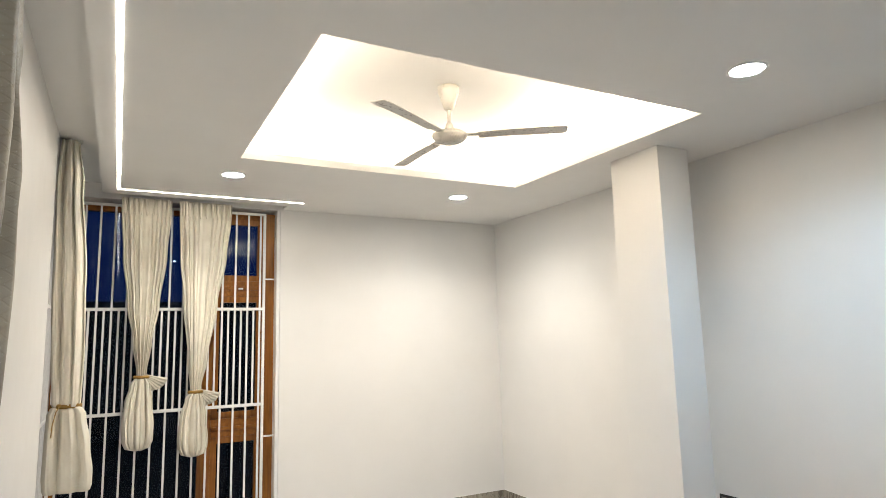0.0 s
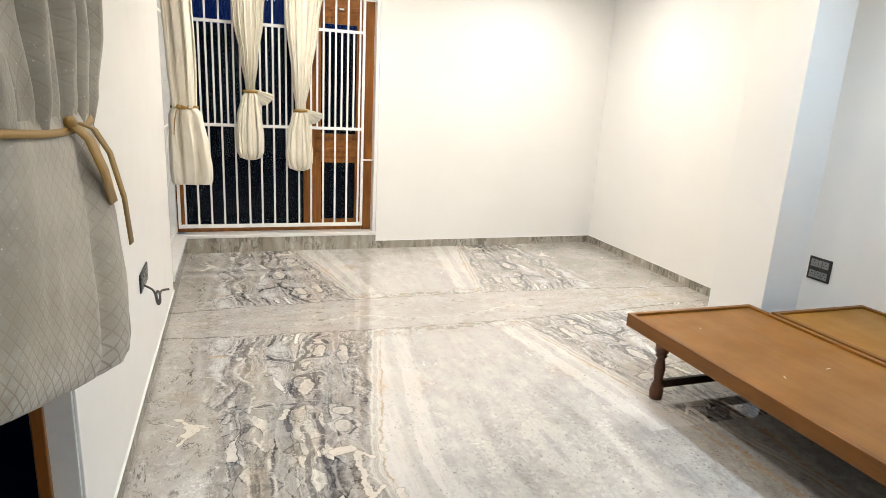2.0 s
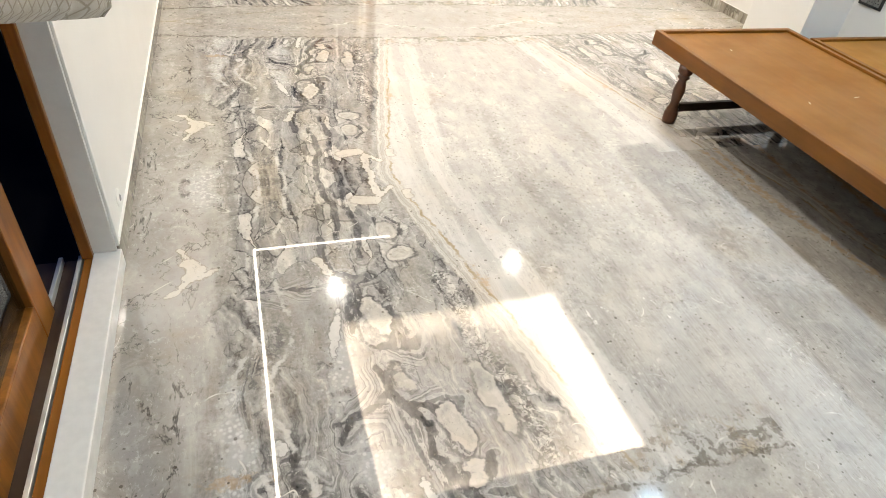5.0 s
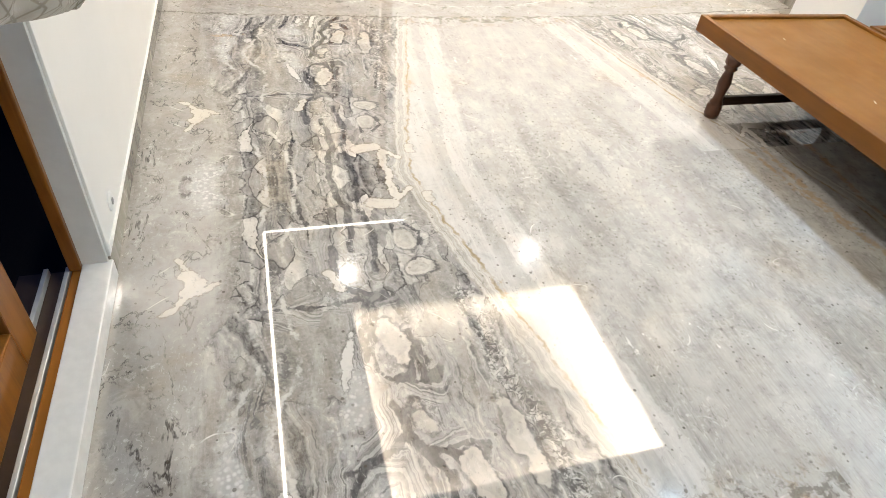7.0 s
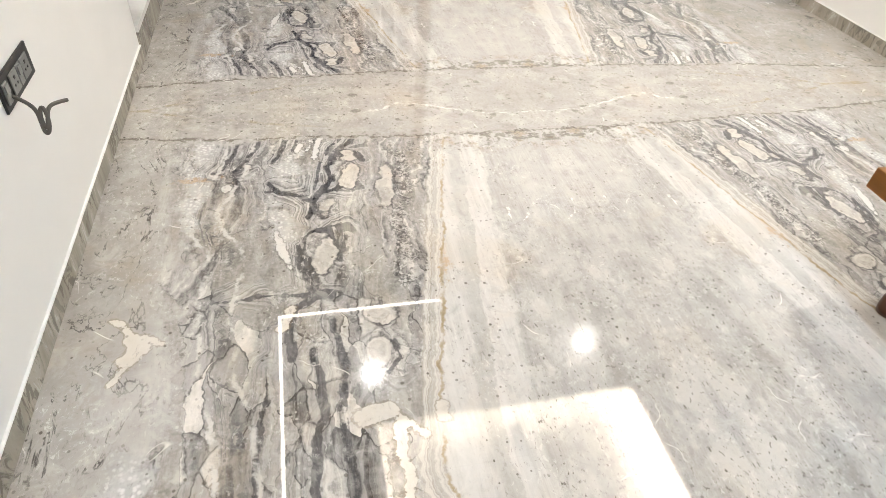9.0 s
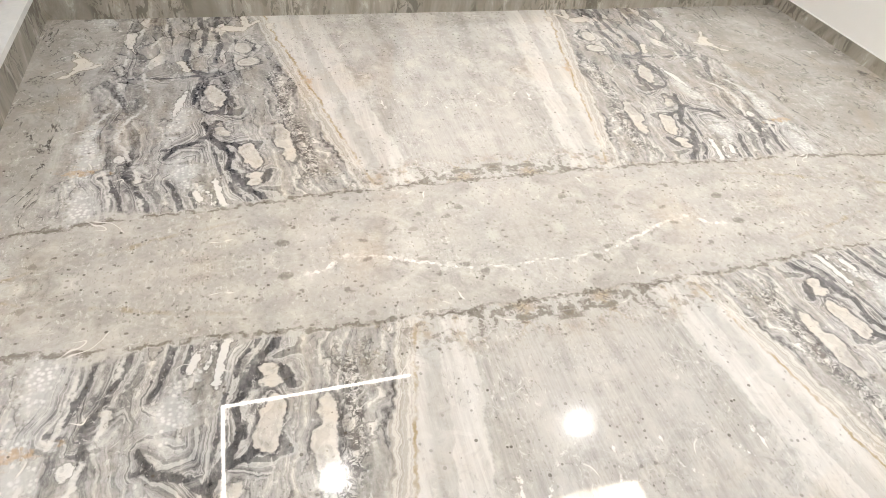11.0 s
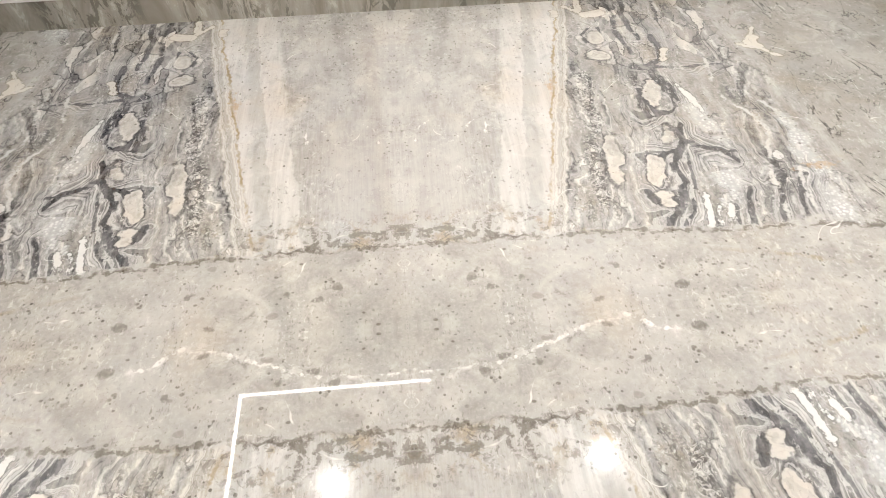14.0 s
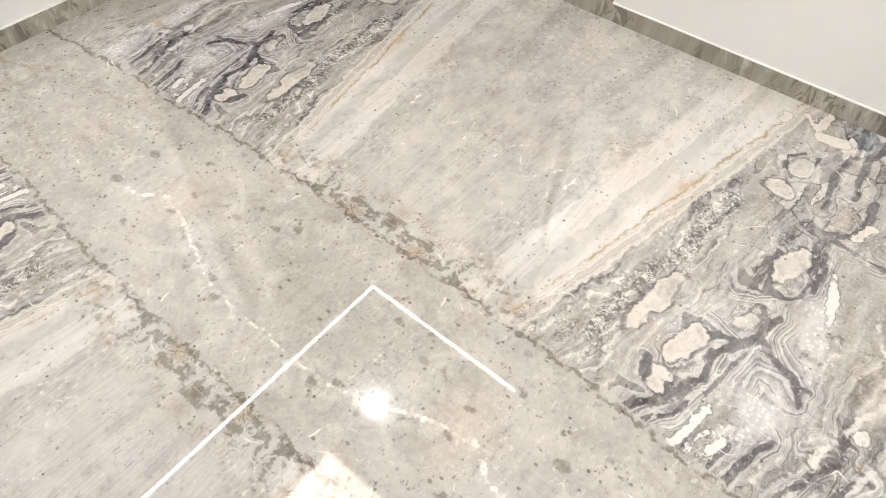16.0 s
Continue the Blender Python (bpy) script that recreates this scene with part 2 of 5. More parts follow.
    lines = g.m("ADD", g.m("MULTIPLY", lines, g.step(late, 0, 1, 1.0, 0.55)), g.m("MULTIPLY", late, g.m("MULTIPLY_ADD", block[0], 0.34, 0.095)))
    lines = g.m("SUBTRACT", lines, g.m("MULTIPLY", late, g.m("MULTIPLY", g.step(rift, 0.07, 0.01, 0.0, 0.22), g.step(block[1], 0.35, 0.55))))
    n = g.t.nodes.new("ShaderNodeValToRGB")
    n.color_ramp.elements[0].position, n.color_ramp.elements[0].color = 0.26, (0.15, 0.148, 0.147, 1)
    n.color_ramp.elements[1].position, n.color_ramp.elements[1].color = 0.78, (0.78, 0.75, 0.71, 1)
    for pos, c in ((0.34, (0.24, 0.237, 0.233, 1)), (0.40, (0.34, 0.334, 0.325, 1)), (0.47, (0.41, 0.40, 0.385, 1)), (0.54, (0.46, 0.447, 0.425, 1)), (0.60, (0.54, 0.52, 0.49, 1)), (0.66, (0.65, 0.625, 0.59, 1))):
        e = n.color_ramp.elements.new(pos)
        e.color = c
    g.put(n.inputs[0], lines)
    sw = n.outputs[0]
    # calm brownish lenses with frayed rims between the bands
    calm = g.m("ADD", g.noise(g.v("MULTIPLY", p, (6.0, 2.6, 1)), 1.0, 3, 0.5, 0.6), g.m("MULTIPLY", wob, 0.14))
    calm = g.m("ADD", calm, g.m("ADD", g.step(v, 0.50, 0.75, 0.0, 0.05), g.step(d, 0.0, 0.05, -0.12, 0.0)))
    ccol = g.mix(g.step(flow, 0.3, 0.7), (0.27, 0.262, 0.245), (0.44, 0.426, 0.40))
    ccol = g.mix(g.step(fine, 0.35, 0.7, 0.0, 0.4), ccol, (0.52, 0.50, 0.47))
    sw = g.mix(g.step(calm, 0.545, 0.565, 0.0, 0.80), sw, ccol)
    sw = g.mix(g.m("MULTIPLY", g.step(g.m("ABSOLUTE", g.m("SUBTRACT", calm, 0.547)), 0.012, 0.003), g.step(mid, 0.4, 0.55, 0.0, 0.6)), sw, (0.15, 0.147, 0.145))
    tint = g.noise(g.v("MULTIPLY", p, (7, 2, 1)), 1.0, 3)
    sw = g.mix(g.step(tint, 0.52, 0.72, 0.0, 0.30), sw, g.mix(lines, (0.20, 0.17, 0.13), (0.74, 0.63, 0.51)))
    # crystals: pale angular grains in patches
    cr = g.cells(p, 85.0)
    grain = g.split(cr.outputs["Color"])[0]
    cz = g.m("ADD", crystal, g.m("ADD", g.m("MULTIPLY", g.m("SUBTRACT", mid, 0.5), 0.16), g.m("MULTIPLY", wob, 0.05)))
    crm = g.m("MULTIPLY", g.step(cz, 0.025, -0.015), g.step(cr.outputs["Distance"], 0.50, 0.28))
    sw = g.mix(g.step(cz, 0.02, -0.03, 0.0, 0.8), sw, g.mix(mid, (0.56, 0.558, 0.552), (0.78, 0.778, 0.77)))
    sw = g.mix(g.m("MULTIPLY", crm, g.step(grain, 0.35, 0.8, 0.0, 0.85)), sw, (0.72, 0.71, 0.69))
    loose = g.m("MULTIPLY", g.step(cr.outputs["Distance"], 0.42, 0.22), g.step(g.noise(g.v("MULTIPLY", p, (9, 4.5, 1)), 1.0, 3), 0.52, 0.62))
    sw = g.mix(g.m("MULTIPLY", loose, g.step(grain, 0.3, 0.7, 0.0, 0.6)), sw, (0.66, 0.645, 0.62))
    # crumbled dark chain near the inner side
    cc = g.m("ADD", chain, g.m("MULTIPLY", wob, 0.06))
    sw = g.mix(g.m("MULTIPLY", g.step(cc, 0.035, 0.010), g.step(g.noise(p, 42, 6, 0.7, 1.2), 0.47, 0.53, 0.0, 0.85)), sw, (0.16, 0.158, 0.156))
    sw = g.mix(g.m("MULTIPLY", g.step(cc, 0.045, 0.015), g.step(g.noise(p, 36, 6, 0.7, 1.0), 0.54, 0.59, 0.0, 0.75)), sw, (0.70, 0.68, 0.65))
    # agate rings that follow the branches
    ring = g.noise1(g.m("ADD", d, g.m("ADD", g.m("MULTIPLY", flow_u, 0.45), g.m("MULTIPLY", coarse, 0.05))), 92, 4, 0.66)
    rcol = g.mix(g.step(ring, 0.34, 0.64), (0.16, 0.162, 0.167), (0.62, 0.61, 0.595))
    reach = g.step(g.noise(g.v("MULTIPLY", p, (7, 4, 1)), 1.0, 3, 0.5, 0.5), 0.36, 0.64, 0.004, 0.075)
    sw = g.mix(g.m("MULTIPLY", g.step(g.m("SUBTRACT", d, reach), 0.006, -0.008, 0.0, 0.55), g.step(late, 0, 1, 1.0, 0.4)), sw, rcol)
    thin = g.m("SUBTRACT", d, g.step(flow, 0.42, 0.60, -0.003, 0.004))
    sw = g.mix(g.step(thin, 0.0035, -0.0015, 0.0, 0.94), sw, g.mix(g.step(flow, 0.35, 0.7), (0.12, 0.121, 0.125), (0.24, 0.24, 0.242)))
    # pale islands with a dark rim and faint inner contours
    i = g.m("ADD", isle, g.m("ADD", g.m("MULTIPLY", g.m("SUBTRACT", g.noise(p, 15, 3, 0.55), 0.5), 0.05), g.m("ADD", g.m("MULTIPLY", wob, 0.018), g.m("MULTIPLY", wob2, 0.004))))
    sw = g.mix(g.m("MULTIPLY", g.step(i, 0.012, 0.004), g.step(flow, 0.36, 0.60, 0.25, 0.9)), sw, (0.155, 0.155, 0.157))
    icol = g.mix(g.noise1(g.m("ADD", i, g.m("MULTIPLY", mid, 0.02)), 70, 3), (0.47, 0.445, 0.41), (0.74, 0.705, 0.655))
    icol = g.mix(g.step(patch, 0.46, 0.58, 0.0, 0.6), icol, g.mix(flow, (0.36, 0.345, 0.32), (0.54, 0.515, 0.48)))
    sw = g.mix(g.m("MULTIPLY", g.step(i, 0.003, -0.002), g.step(crumbs, 0.62, 0.50, 0.72, 0.98)), sw, icol)
    # white shards
    sh = g.m("ADD", shard, g.m("ADD", g.m("MULTIPLY", wob, 0.030), g.m("MULTIPLY", wob2, 0.010)))
    sw = g.mix(g.step(sh, 0.005, 0.001, 0.0, 0.6), sw, (0.20, 0.195, 0.19))
    sw = g.mix(g.step(sh, 0.001, -0.002, 0.0, 0.95), sw, g.mix(fine, (0.66, 0.645, 0.62), (0.80, 0.785, 0.76)))
    # dark column at the outer side
    cd = g.m("ADD", column, g.m("ADD", g.m("MULTIPLY", wob, 0.035), g.m("MULTIPLY", wob2, 0.006)))
    cb = g.noise1(g.m("ADD", g.m("ADD", cd, u), g.m("MULTIPLY", mid, 0.03)), 60, 3, 0.6)
    sw = g.mix(g.m("MULTIPLY", g.step(cd, 0.040, 0.018), g.m("MULTIPLY", g.step(g.noise(p, 5.5, 3, 0.5, 0.6), 0.38, 0.58, 0.15, 1.0), g.step(cb, 0.42, 0.56, 0.85, 0.12))), sw, g.mix(streak, (0.09, 0.091, 0.095), (0.28, 0.277, 0.275)))
    sw = g.mix(g.m("MULTIPLY", g.step(g.m("ABSOLUTE", g.m("SUBTRACT", cd, 0.046)), 0.010, 0.003), g.step(mid, 0.42, 0.56, 0.0, 0.8)), sw, (0.70, 0.685, 0.66))
    zf = g.step(g.m("ADD", zone, g.m("MULTIPLY", wob, 0.05)), -0.004, 0.004)
    zf = g.m("MULTIPLY", zf, g.step(g.m("ADD", zone, g.m("MULTIPLY", g.m("SUBTRACT", mid, 0.5), 0.16)), -0.01, g.step(u, 1.1, 1.2, 0.0, 0.045)))
    col = g.mix(zf, col, sw)
    col = g.mix(g.step(cz, 0.0, -0.035, 0.0, 0.7), col, g.mix(g.step(g.m("ADD", cr.outputs["Distance"], g.m("MULTIPLY", crumbs, 0.3)), 0.3, 0.8), (0.78, 0.78, 0.775), (0.46, 0.458, 0.45)))
    # cream border between the swirls and the golden vein
    cw = g.m("ADD", vein, g.m("MULTIPLY", wob, 0.030))
    cm = g.m("MULTIPLY", g.step(cw, -0.002, 0.004), g.step(g.m("ADD", cw, g.m("MULTIPLY", g.m("SUBTRACT", coarse, 0.5), 0.06)), 0.062, 0.050))
    crc = g.mix(g.step(g.noise1(cw, 95, 3, 0.6), 0.36, 0.62), (0.42, 0.395, 0.36), (0.66, 0.635, 0.595))
    col = g.mix(g.m("MULTIPLY", g.m("MULTIPLY", cm, 0.9), g.step(band, 0.0, 0.02)), col, crc)
    # rusty stains
    ru = g.m("ADD", rusty, g.m("ADD", g.m("MULTIPLY", wob, 0.10), g.m("MULTIPLY", wob2, 0.02)))
    col = g.mix(g.m("MULTIPLY", g.step(ru, 0.012, -0.012), 0.55), col, (0.50, 0.34, 0.19))
    # golden vein, broken
    gv = g.m("ABSOLUTE", g.m("ADD", vein, g.m("MULTIPLY", wob, 0.035)))
    gv = g.m("MULTIPLY", g.step(gv, 0.009, 0.002), g.step(g.noise(p, 9, 5), 0.40, 0.56, 0.1, 0.9))
    col = g.mix(g.m("MULTIPLY", gv, g.step(band, 0.0, 0.01)), col, (0.40, 0.33, 0.23))
    # cross band: smooth, spotted
    bcol = g.mix(g.step(big, 0.3, 0.7), (0.42, 0.405, 0.38), (0.51, 0.495, 0.468))
    bcol = g.mix(g.step(cloud, 0.48, 0.38, 0.0, 0.45), bcol, (0.36, 0.345, 0.32))
    bcol = g.mix(g.step(mid, 0.4, 0.7, 0, 0.5), bcol, (0.56, 0.54, 0.50))
    sp = g.cells(g.v("MULTIPLY", p, (1, 1.4, 1)), 38.0)
    size = g.m("POWER", g.split(sp.outputs["Color"])[2], 3.0)
    keep = g.step(sp.outputs["Color"], 0.52, 0.62)
    bcol = g.mix(g.m("MULTIPLY", g.m("MULTIPLY", g.step(g.m("ADD", sp.outputs["Distance"], g.m("MULTIPLY", wob, 0.4)), g.m("MULTIPLY", size, 0.34), g.m("MULTIPLY", size, 0.16)), keep), 0.75), bcol, (0.22, 0.205, 0.185))
    bcol = g.mix(g.m("MULTIPLY", g.step(pits, 0.60, 0.68), g.step(mid, 0.38, 0.62, 0.15, 0.8)), bcol, (0.26, 0.245, 0.22))
    bcol = g.mix(g.step(fine, 0.45, 0.75, 0.0, 0.3), bcol, (0.60, 0.58, 0.55))
    sp2 = g.cells(g.v("MULTIPLY", p, (1, 1.5, 1)), 8.0)
    bcol = g.mix(g.m("MULTIPLY", g.m("MULTIPLY", g.step(g.m("ADD", sp2.outputs["Distance"], g.m("MULTIPLY", wob, 0.3)), 0.14, 0.10), g.step(sp2.outputs["Color"], 0.4, 0.5)), 0.6), bcol, (0.32, 0.305, 0.28))
    wv = g.m("ADD", calcite, g.m("ADD", g.m("MULTIPLY", wob, 0.045), g.m("MULTIPLY", wob2, 0.012)))
    bcol = g.mix(g.m("MULTIPLY", g.step(wv, 0.007, 0.0), g.step(g.noise(p, 8, 4, 0.6), 0.40, 0.54, 0.08, 0.95)), bcol, (0.80, 0.785, 0.75))
    bcol = g.mix(g.m("MULTIPLY", g.step(wv, 0.050, 0.0), g.step(g.noise(p, 30, 6, 0.7, 1.0), 0.52, 0.60, 0.0, 0.55)), bcol, (0.68, 0.665, 0.635))
    pb = g.m("ADD", pebble, g.m("ADD", g.m("MULTIPLY", wob, 0.030), g.m("MULTIPLY", wob2, 0.010)))
    bcol = g.mix(g.m("MULTIPLY", g.step(pb, 0.003, -0.003), g.step(crumbs, 0.36, 0.56, 0.4, 0.8)), bcol, (0.27, 0.26, 0.24))
    lens = g.m("ABSOLUTE", g.m("ADD", knot, g.m("MULTIPLY", wob, 0.02)))
    bcol = g.mix(g.m("MULTIPLY", g.step(lens, 0.013, 0.002), g.m("MULTIPLY", g.step(u, 0.75, 1.2), g.m("MULTIPLY", g.step(mid, 0.36, 0.52, 0.05, 0.6), g.step(cloud, 0.42, 0.58, 0.1, 1.0)))), bcol, (0.34, 0.285, 0.185))
    bf = g.step(g.m("ADD", band, g.m("MULTIPLY", wob, 0.03)), 0.004, -0.004)
    col = g.mix(bf, col, bcol)
    # dark crumbs along the band's edge
    be = g.m("ADD", band, g.m("MULTIPLY", wob, 0.06))
    knob = g.m("ADD", clump, g.m("ADD", g.m("MULTIPLY", wob, 0.075), g.m("MULTIPLY", wob2, 0.022)))
    em = g.m("MULTIPLY", g.m("MULTIPLY", g.step(be, -0.035, 0.0), g.step(be, 0.19, 0.03)), g.step(u, 0.70, 0.35))
    crumb = g.m("MAXIMUM", g.m("MULTIPLY", g.step(g.noise(p, 44, 6, 0.66, 0.5), 0.51, 0.56), g.step(mid, 0.44, 0.54)), g.m("MULTIPLY", g.step(knob, 0.004, -0.003), g.step(crumbs, 0.40, 0.50, 0.45, 1.0)))
    rust = g.m("MULTIPLY", g.step(g.noise(p, 11, 8, 0.66, 0.6), 0.48, 0.62, 0.0, 0.55), g.m("MULTIPLY", g.step(be, -0.01, 0.02), g.step(be, 0.17, 0.06)))
    col = g.mix(g.m("MULTIPLY", rust, g.step(u, 0.75, 0.55)), col, (0.36, 0.29, 0.20))
    col = g.mix(g.m("MULTIPLY", em, g.m("MULTIPLY", crumb, 0.75)), col, (0.215, 0.20, 0.18))
    rim2 = g.m("MULTIPLY", g.step(g.m("ABSOLUTE", be), 0.010, 0.002), g.step(mid, 0.38, 0.50))
    col = g.mix(g.m("MULTIPLY", rim2, 0.8), col, (0.22, 0.205, 0.185))
    # cream fossils
    ch = g.m("ADD", chip, g.m("ADD", g.m("MULTIPLY", wob, 0.035), g.m("MULTIPLY", wob2, 0.012)))
    col = g.mix(g.step(ch, 0.006, 0.002, 0.0, 0.4), col, (0.25, 0.21, 0.16))
    col = g.mix(g.step(ch, 0.001, -0.002), col, g.mix(fine, (0.64, 0.605, 0.55), (0.72, 0.69, 0.64)))
    # fine grain and pale scratches of calcite
    col = g.mix(g.step(fine, 0.3, 0.7, 0.0, 0.22), col, g.mix(0.5, col, (0.62, 0.60, 0.56)))
    cv = g.m("ABSOLUTE", g.m("SUBTRACT", g.noise(p, 2.3, 3, 0.6, 0.4), 0.47))
    col = g.mix(g.m("MULTIPLY", g.step(cv, 0.004, 0.001), g.step(g.noise(p, 7, 3), 0.56, 0.64)), col, (0.72, 0.70, 0.66))
    ck = g.m("ADD", crack, g.m("ADD", g.m("MULTIPLY", wob, 0.035), g.m("MULTIPLY", wob2, 0.012)))
    col = g.mix(g.m("MULTIPLY", g.step(ck, 0.0035, 0.0), g.step(g.noise(p, 13, 4, 0.6), 0.42, 0.54, 0.1, 0.9)), col, (0.80, 0.785, 0.755))
    grit = g.noise(p, 15, 12, 0.66, 0.9)
    bare = g.step(g.noise(p, 3.7, 4, 0.6, 0.5), 0.40, 0.62, 0.25, 1.0)
    col = g.mix(g.m("MULTIPLY", g.step(grit, 0.50, 0.64, 0.0, 0.46), bare), col, g.mix(0.5, col, (0.80, 0.78, 0.74)))
    col = g.mix(g.m("MULTIPLY", g.step(grit, 0.48, 0.34, 0.0, 0.36), bare), col, g.mix(0.5, col, (0.14, 0.132, 0.12)))
    salt = g.noise(g.v("MULTIPLY", p, (1.0, 0.6, 1)), 70, 5, 0.75, 0.6)
    where = g.step(g.noise(p, 5.5, 4, 0.6, 0.6), 0.42, 0.60, 0.15, 1.0)
    col = g.mix(g.m("MULTIPLY", g.step(salt, 0.56, 0.64, 0.0, 0.55), where), col, (0.74, 0.725, 0.69))
    col = g.mix(g.m("MULTIPLY", g.step(salt, 0.43, 0.35, 0.0, 0.45), where), col, (0.20, 0.192, 0.178))
    warm = g.noise(p, 3.1, 5, 0.6, 0.8)
    col = g.mix(g.step(warm, 0.50, 0.72, 0.0, 0.28), col, g.mix(1.0, col, (1.06, 0.93, 0.78), "MULTIPLY"))
    col = g.mix(g.step(warm, 0.46, 0.28, 0.0, 0.25), col, g.mix(1.0, col, (0.93, 0.98, 1.03), "MULTIPLY"))
    pock = g.cells(p, 62.0)
    pk = g.m("POWER", g.split(pock.outputs["Color"])[2], 4.0)
    pk = g.m("MULTIPLY", g.step(g.m("ADD", pock.outputs["Distance"], g.m("MULTIPLY", wob, 0.5)), g.m("MULTIPLY", pk, 0.34), g.m("MULTIPLY", pk, 0.2)), g.step(g.split(pock.outputs["Color"])[1], 0.35, 0.45))
    col = g.mix(g.m("MULTIPLY", pk, g.step(g.noise(p, 4.3, 3), 0.42, 0.6, 0.12, 0.75)), col, (0.17, 0.16, 0.145))
    col = g.mix(1.0, col, (1.0, 0.984, 0.988), "MULTIPLY")
    bc = g.t.nodes.new("ShaderNodeBrightContrast")
    g.put(bc.inputs["Color"], col)
    bc.inputs["Bright"].default_value, bc.inputs["Contrast"].default_value = 0.012, 0.36
    col = bc.outputs[0]
    hsv = g.t.nodes.new("ShaderNodeHueSaturation")
    g.put(hsv.inputs["Color"], col)
    hsv.inputs["Value"].default_value = 0.87
    return g.set(Base_Color=hsv.outputs[0], Roughness=g.step(mid, 0.3, 0.7, 0.010, 0.026), IOR=1.95, Coat_Weight=0.16, Coat_Roughness=0.11)


def stone_strip():
    """The same stone cut into skirting and risers: brownish with upright dark figure."""
    g = Graph("marble_skirting")
    p = g.place()
    x, y, z = g.split(p)
    run = g.v("MULTIPLY", p, (5, 5, 1.4))
    n = g.noise(run, 1.0, 7, 0.66, 1.6)
    m = g.noise(g.v("MULTIPLY", p, (20, 20, 8)), 1.0, 7, 0.66, 1.4)
    col = g.mix(g.step(n, 0.3, 0.7), (0.25, 0.222, 0.180), (0.42, 0.385, 0.330))
    dark = g.m("MULTIPLY", g.step(m, 0.50, 0.56), g.step(g.noise(run, 0.7, 3), 0.44, 0.54))
    col = g.mix(g.m("MULTIPLY", dark, 0.65), col, (0.10, 0.085, 0.066))
    light = g.m("MULTIPLY", g.step(m, 0.45, 0.40), g.step(n, 0.5, 0.6))
    col = g.mix(g.m("MULTIPLY", light, 0.7), col, (0.55, 0.52, 0.47))
    return g.set(Base_Color=col, Roughness=g.step(n, 0.3, 0.7, 0.10, 0.18))


def glass_pane():
    g = Graph("window_glass")
    t = g.t
    tr = t.nodes.new("ShaderNodeBsdfTransparent")
    tr.inputs[0].default_value = (0.6, 0.7, 0.8, 1)
    gl = t.nodes.new("ShaderNodeBsdfGlossy")
    gl.inputs["Roughness"].default_value = 0.01
    fr = t.nodes.new("ShaderNodeFresnel")
    fr.inputs[0].default_value = 1.35
    mx = t.nodes.new("ShaderNodeMixShader")
    t.links.new(fr.outputs[0], mx.inputs[0])
    t.links.new(tr.outputs[0], mx.inputs[1])
    t.links.new(gl.outputs[0], mx.inputs[2])
    t.links.new(mx.outputs[0], t.nodes["Material Output"].inputs[0])
    return g.mat


M_WALL = paint("white_wall_paint", (0.80, 0.785, 0.76), 0.45)
M_PANEL = paint("satin_wall_paint", (0.80, 0.785, 0.76), 0.45, 0.03, 0.0)
M_CEIL = paint("ceiling_paint", (0.80, 0.79, 0.77), 0.5)
M_WHITE = plain("white_enamel", (0.82, 0.81, 0.79), 0.35, 0, 0.04)
M_SILL = plain("white_stone_sill", (0.78, 0.765, 0.74), 0.18, 0, 0.07)
M_TEAK = wood("varnished_teak", (0.18, 0.060, 0.009), (0.34, 0.125, 0.020), 0.34, 1.0, 2, 0.2)
M_TEAKH = wood("varnished_teak_rail", (0.18, 0.060, 0.009), (0.34, 0.125, 0.020), 0.34, 1.0, 1, 0.2)
M_BOARD = wood("brown_board", (0.195, 0.076, 0.008), (0.235, 0.095, 0.011), 0.45, 0.5, 1, 0.05)
M_BOARD2 = wood("yellow_brown_board", (0.25, 0.110, 0.011), (0.285, 0.128, 0.014), 0.45, 0.5, 1, 0.05)
# near-black wood for the added panel that keeps the floor below dark
M_SHADE_PANEL = wood("dark_shade_panel", (0.022, 0.013, 0.007), (0.035, 0.02, 0.010), 0.6, 0.6, 1, 0.0)
M_RAIL = wood("stained_rail", (0.145, 0.050, 0.005), (0.215, 0.078, 0.009), 0.44, 1.0, 1, 0.04)
M_LEG = wood("dark_turned_wood", (0.075, 0.024, 0.009), (0.13, 0.045, 0.016), 0.30, 1.0, 2, 0.3)
M_STRETCH = wood("dark_stretcher_wood", (0.03, 0.013, 0.007), (0.055, 0.024, 0.012), 0.4, 1.0, 0)
M_BLACK = plain("black_plastic", (0.018, 0.017, 0.016), 0.35)
M_GREY = plain("grey_switch_plastic", (0.22, 0.217, 0.21), 0.4)
M_CABLE = plain("black_cable", (0.075, 0.065, 0.055), 0.5)
M_ALU = plain("aluminium_track", (0.72, 0.72, 0.70), 0.45, 0.55)
M_TRACK = plain("brown_track", (0.06, 0.035, 0.022), 0.45)
M_CREAM = cloth("cream_satin", (0.76, 0.71, 0.60), (0.68, 0.625, 0.52))
M_GREYCLOTH = cloth("silver_grey_brocade", (0.40, 0.355, 0.285), (0.275, 0.238, 0.182), 900, True)
M_RIBBON = cloth("gold_ribbon", (0.36, 0.20, 0.032), (0.22, 0.115, 0.016), 900, False, 0.0)
M_LED = glow("led_diffuser", (1.0, 0.93, 0.82), STRIP_E)
M_DISC = glow("downlight_disc", (0.80, 0.91, 1.0), 120.0)
M_FAN = plain("pale_fan_enamel", (0.60, 0.575, 0.52), 0.3, 0, 0.04)
# the darkness of nightfall is put into this near-black colour
M_NIGHT = plain("night_black_masonry", (0.007, 0.007, 0.008), 0.8, 0, 0.2)
M_STONE = marble()
M_SKIRT = stone_strip()
M_GLASS = glass_pane()
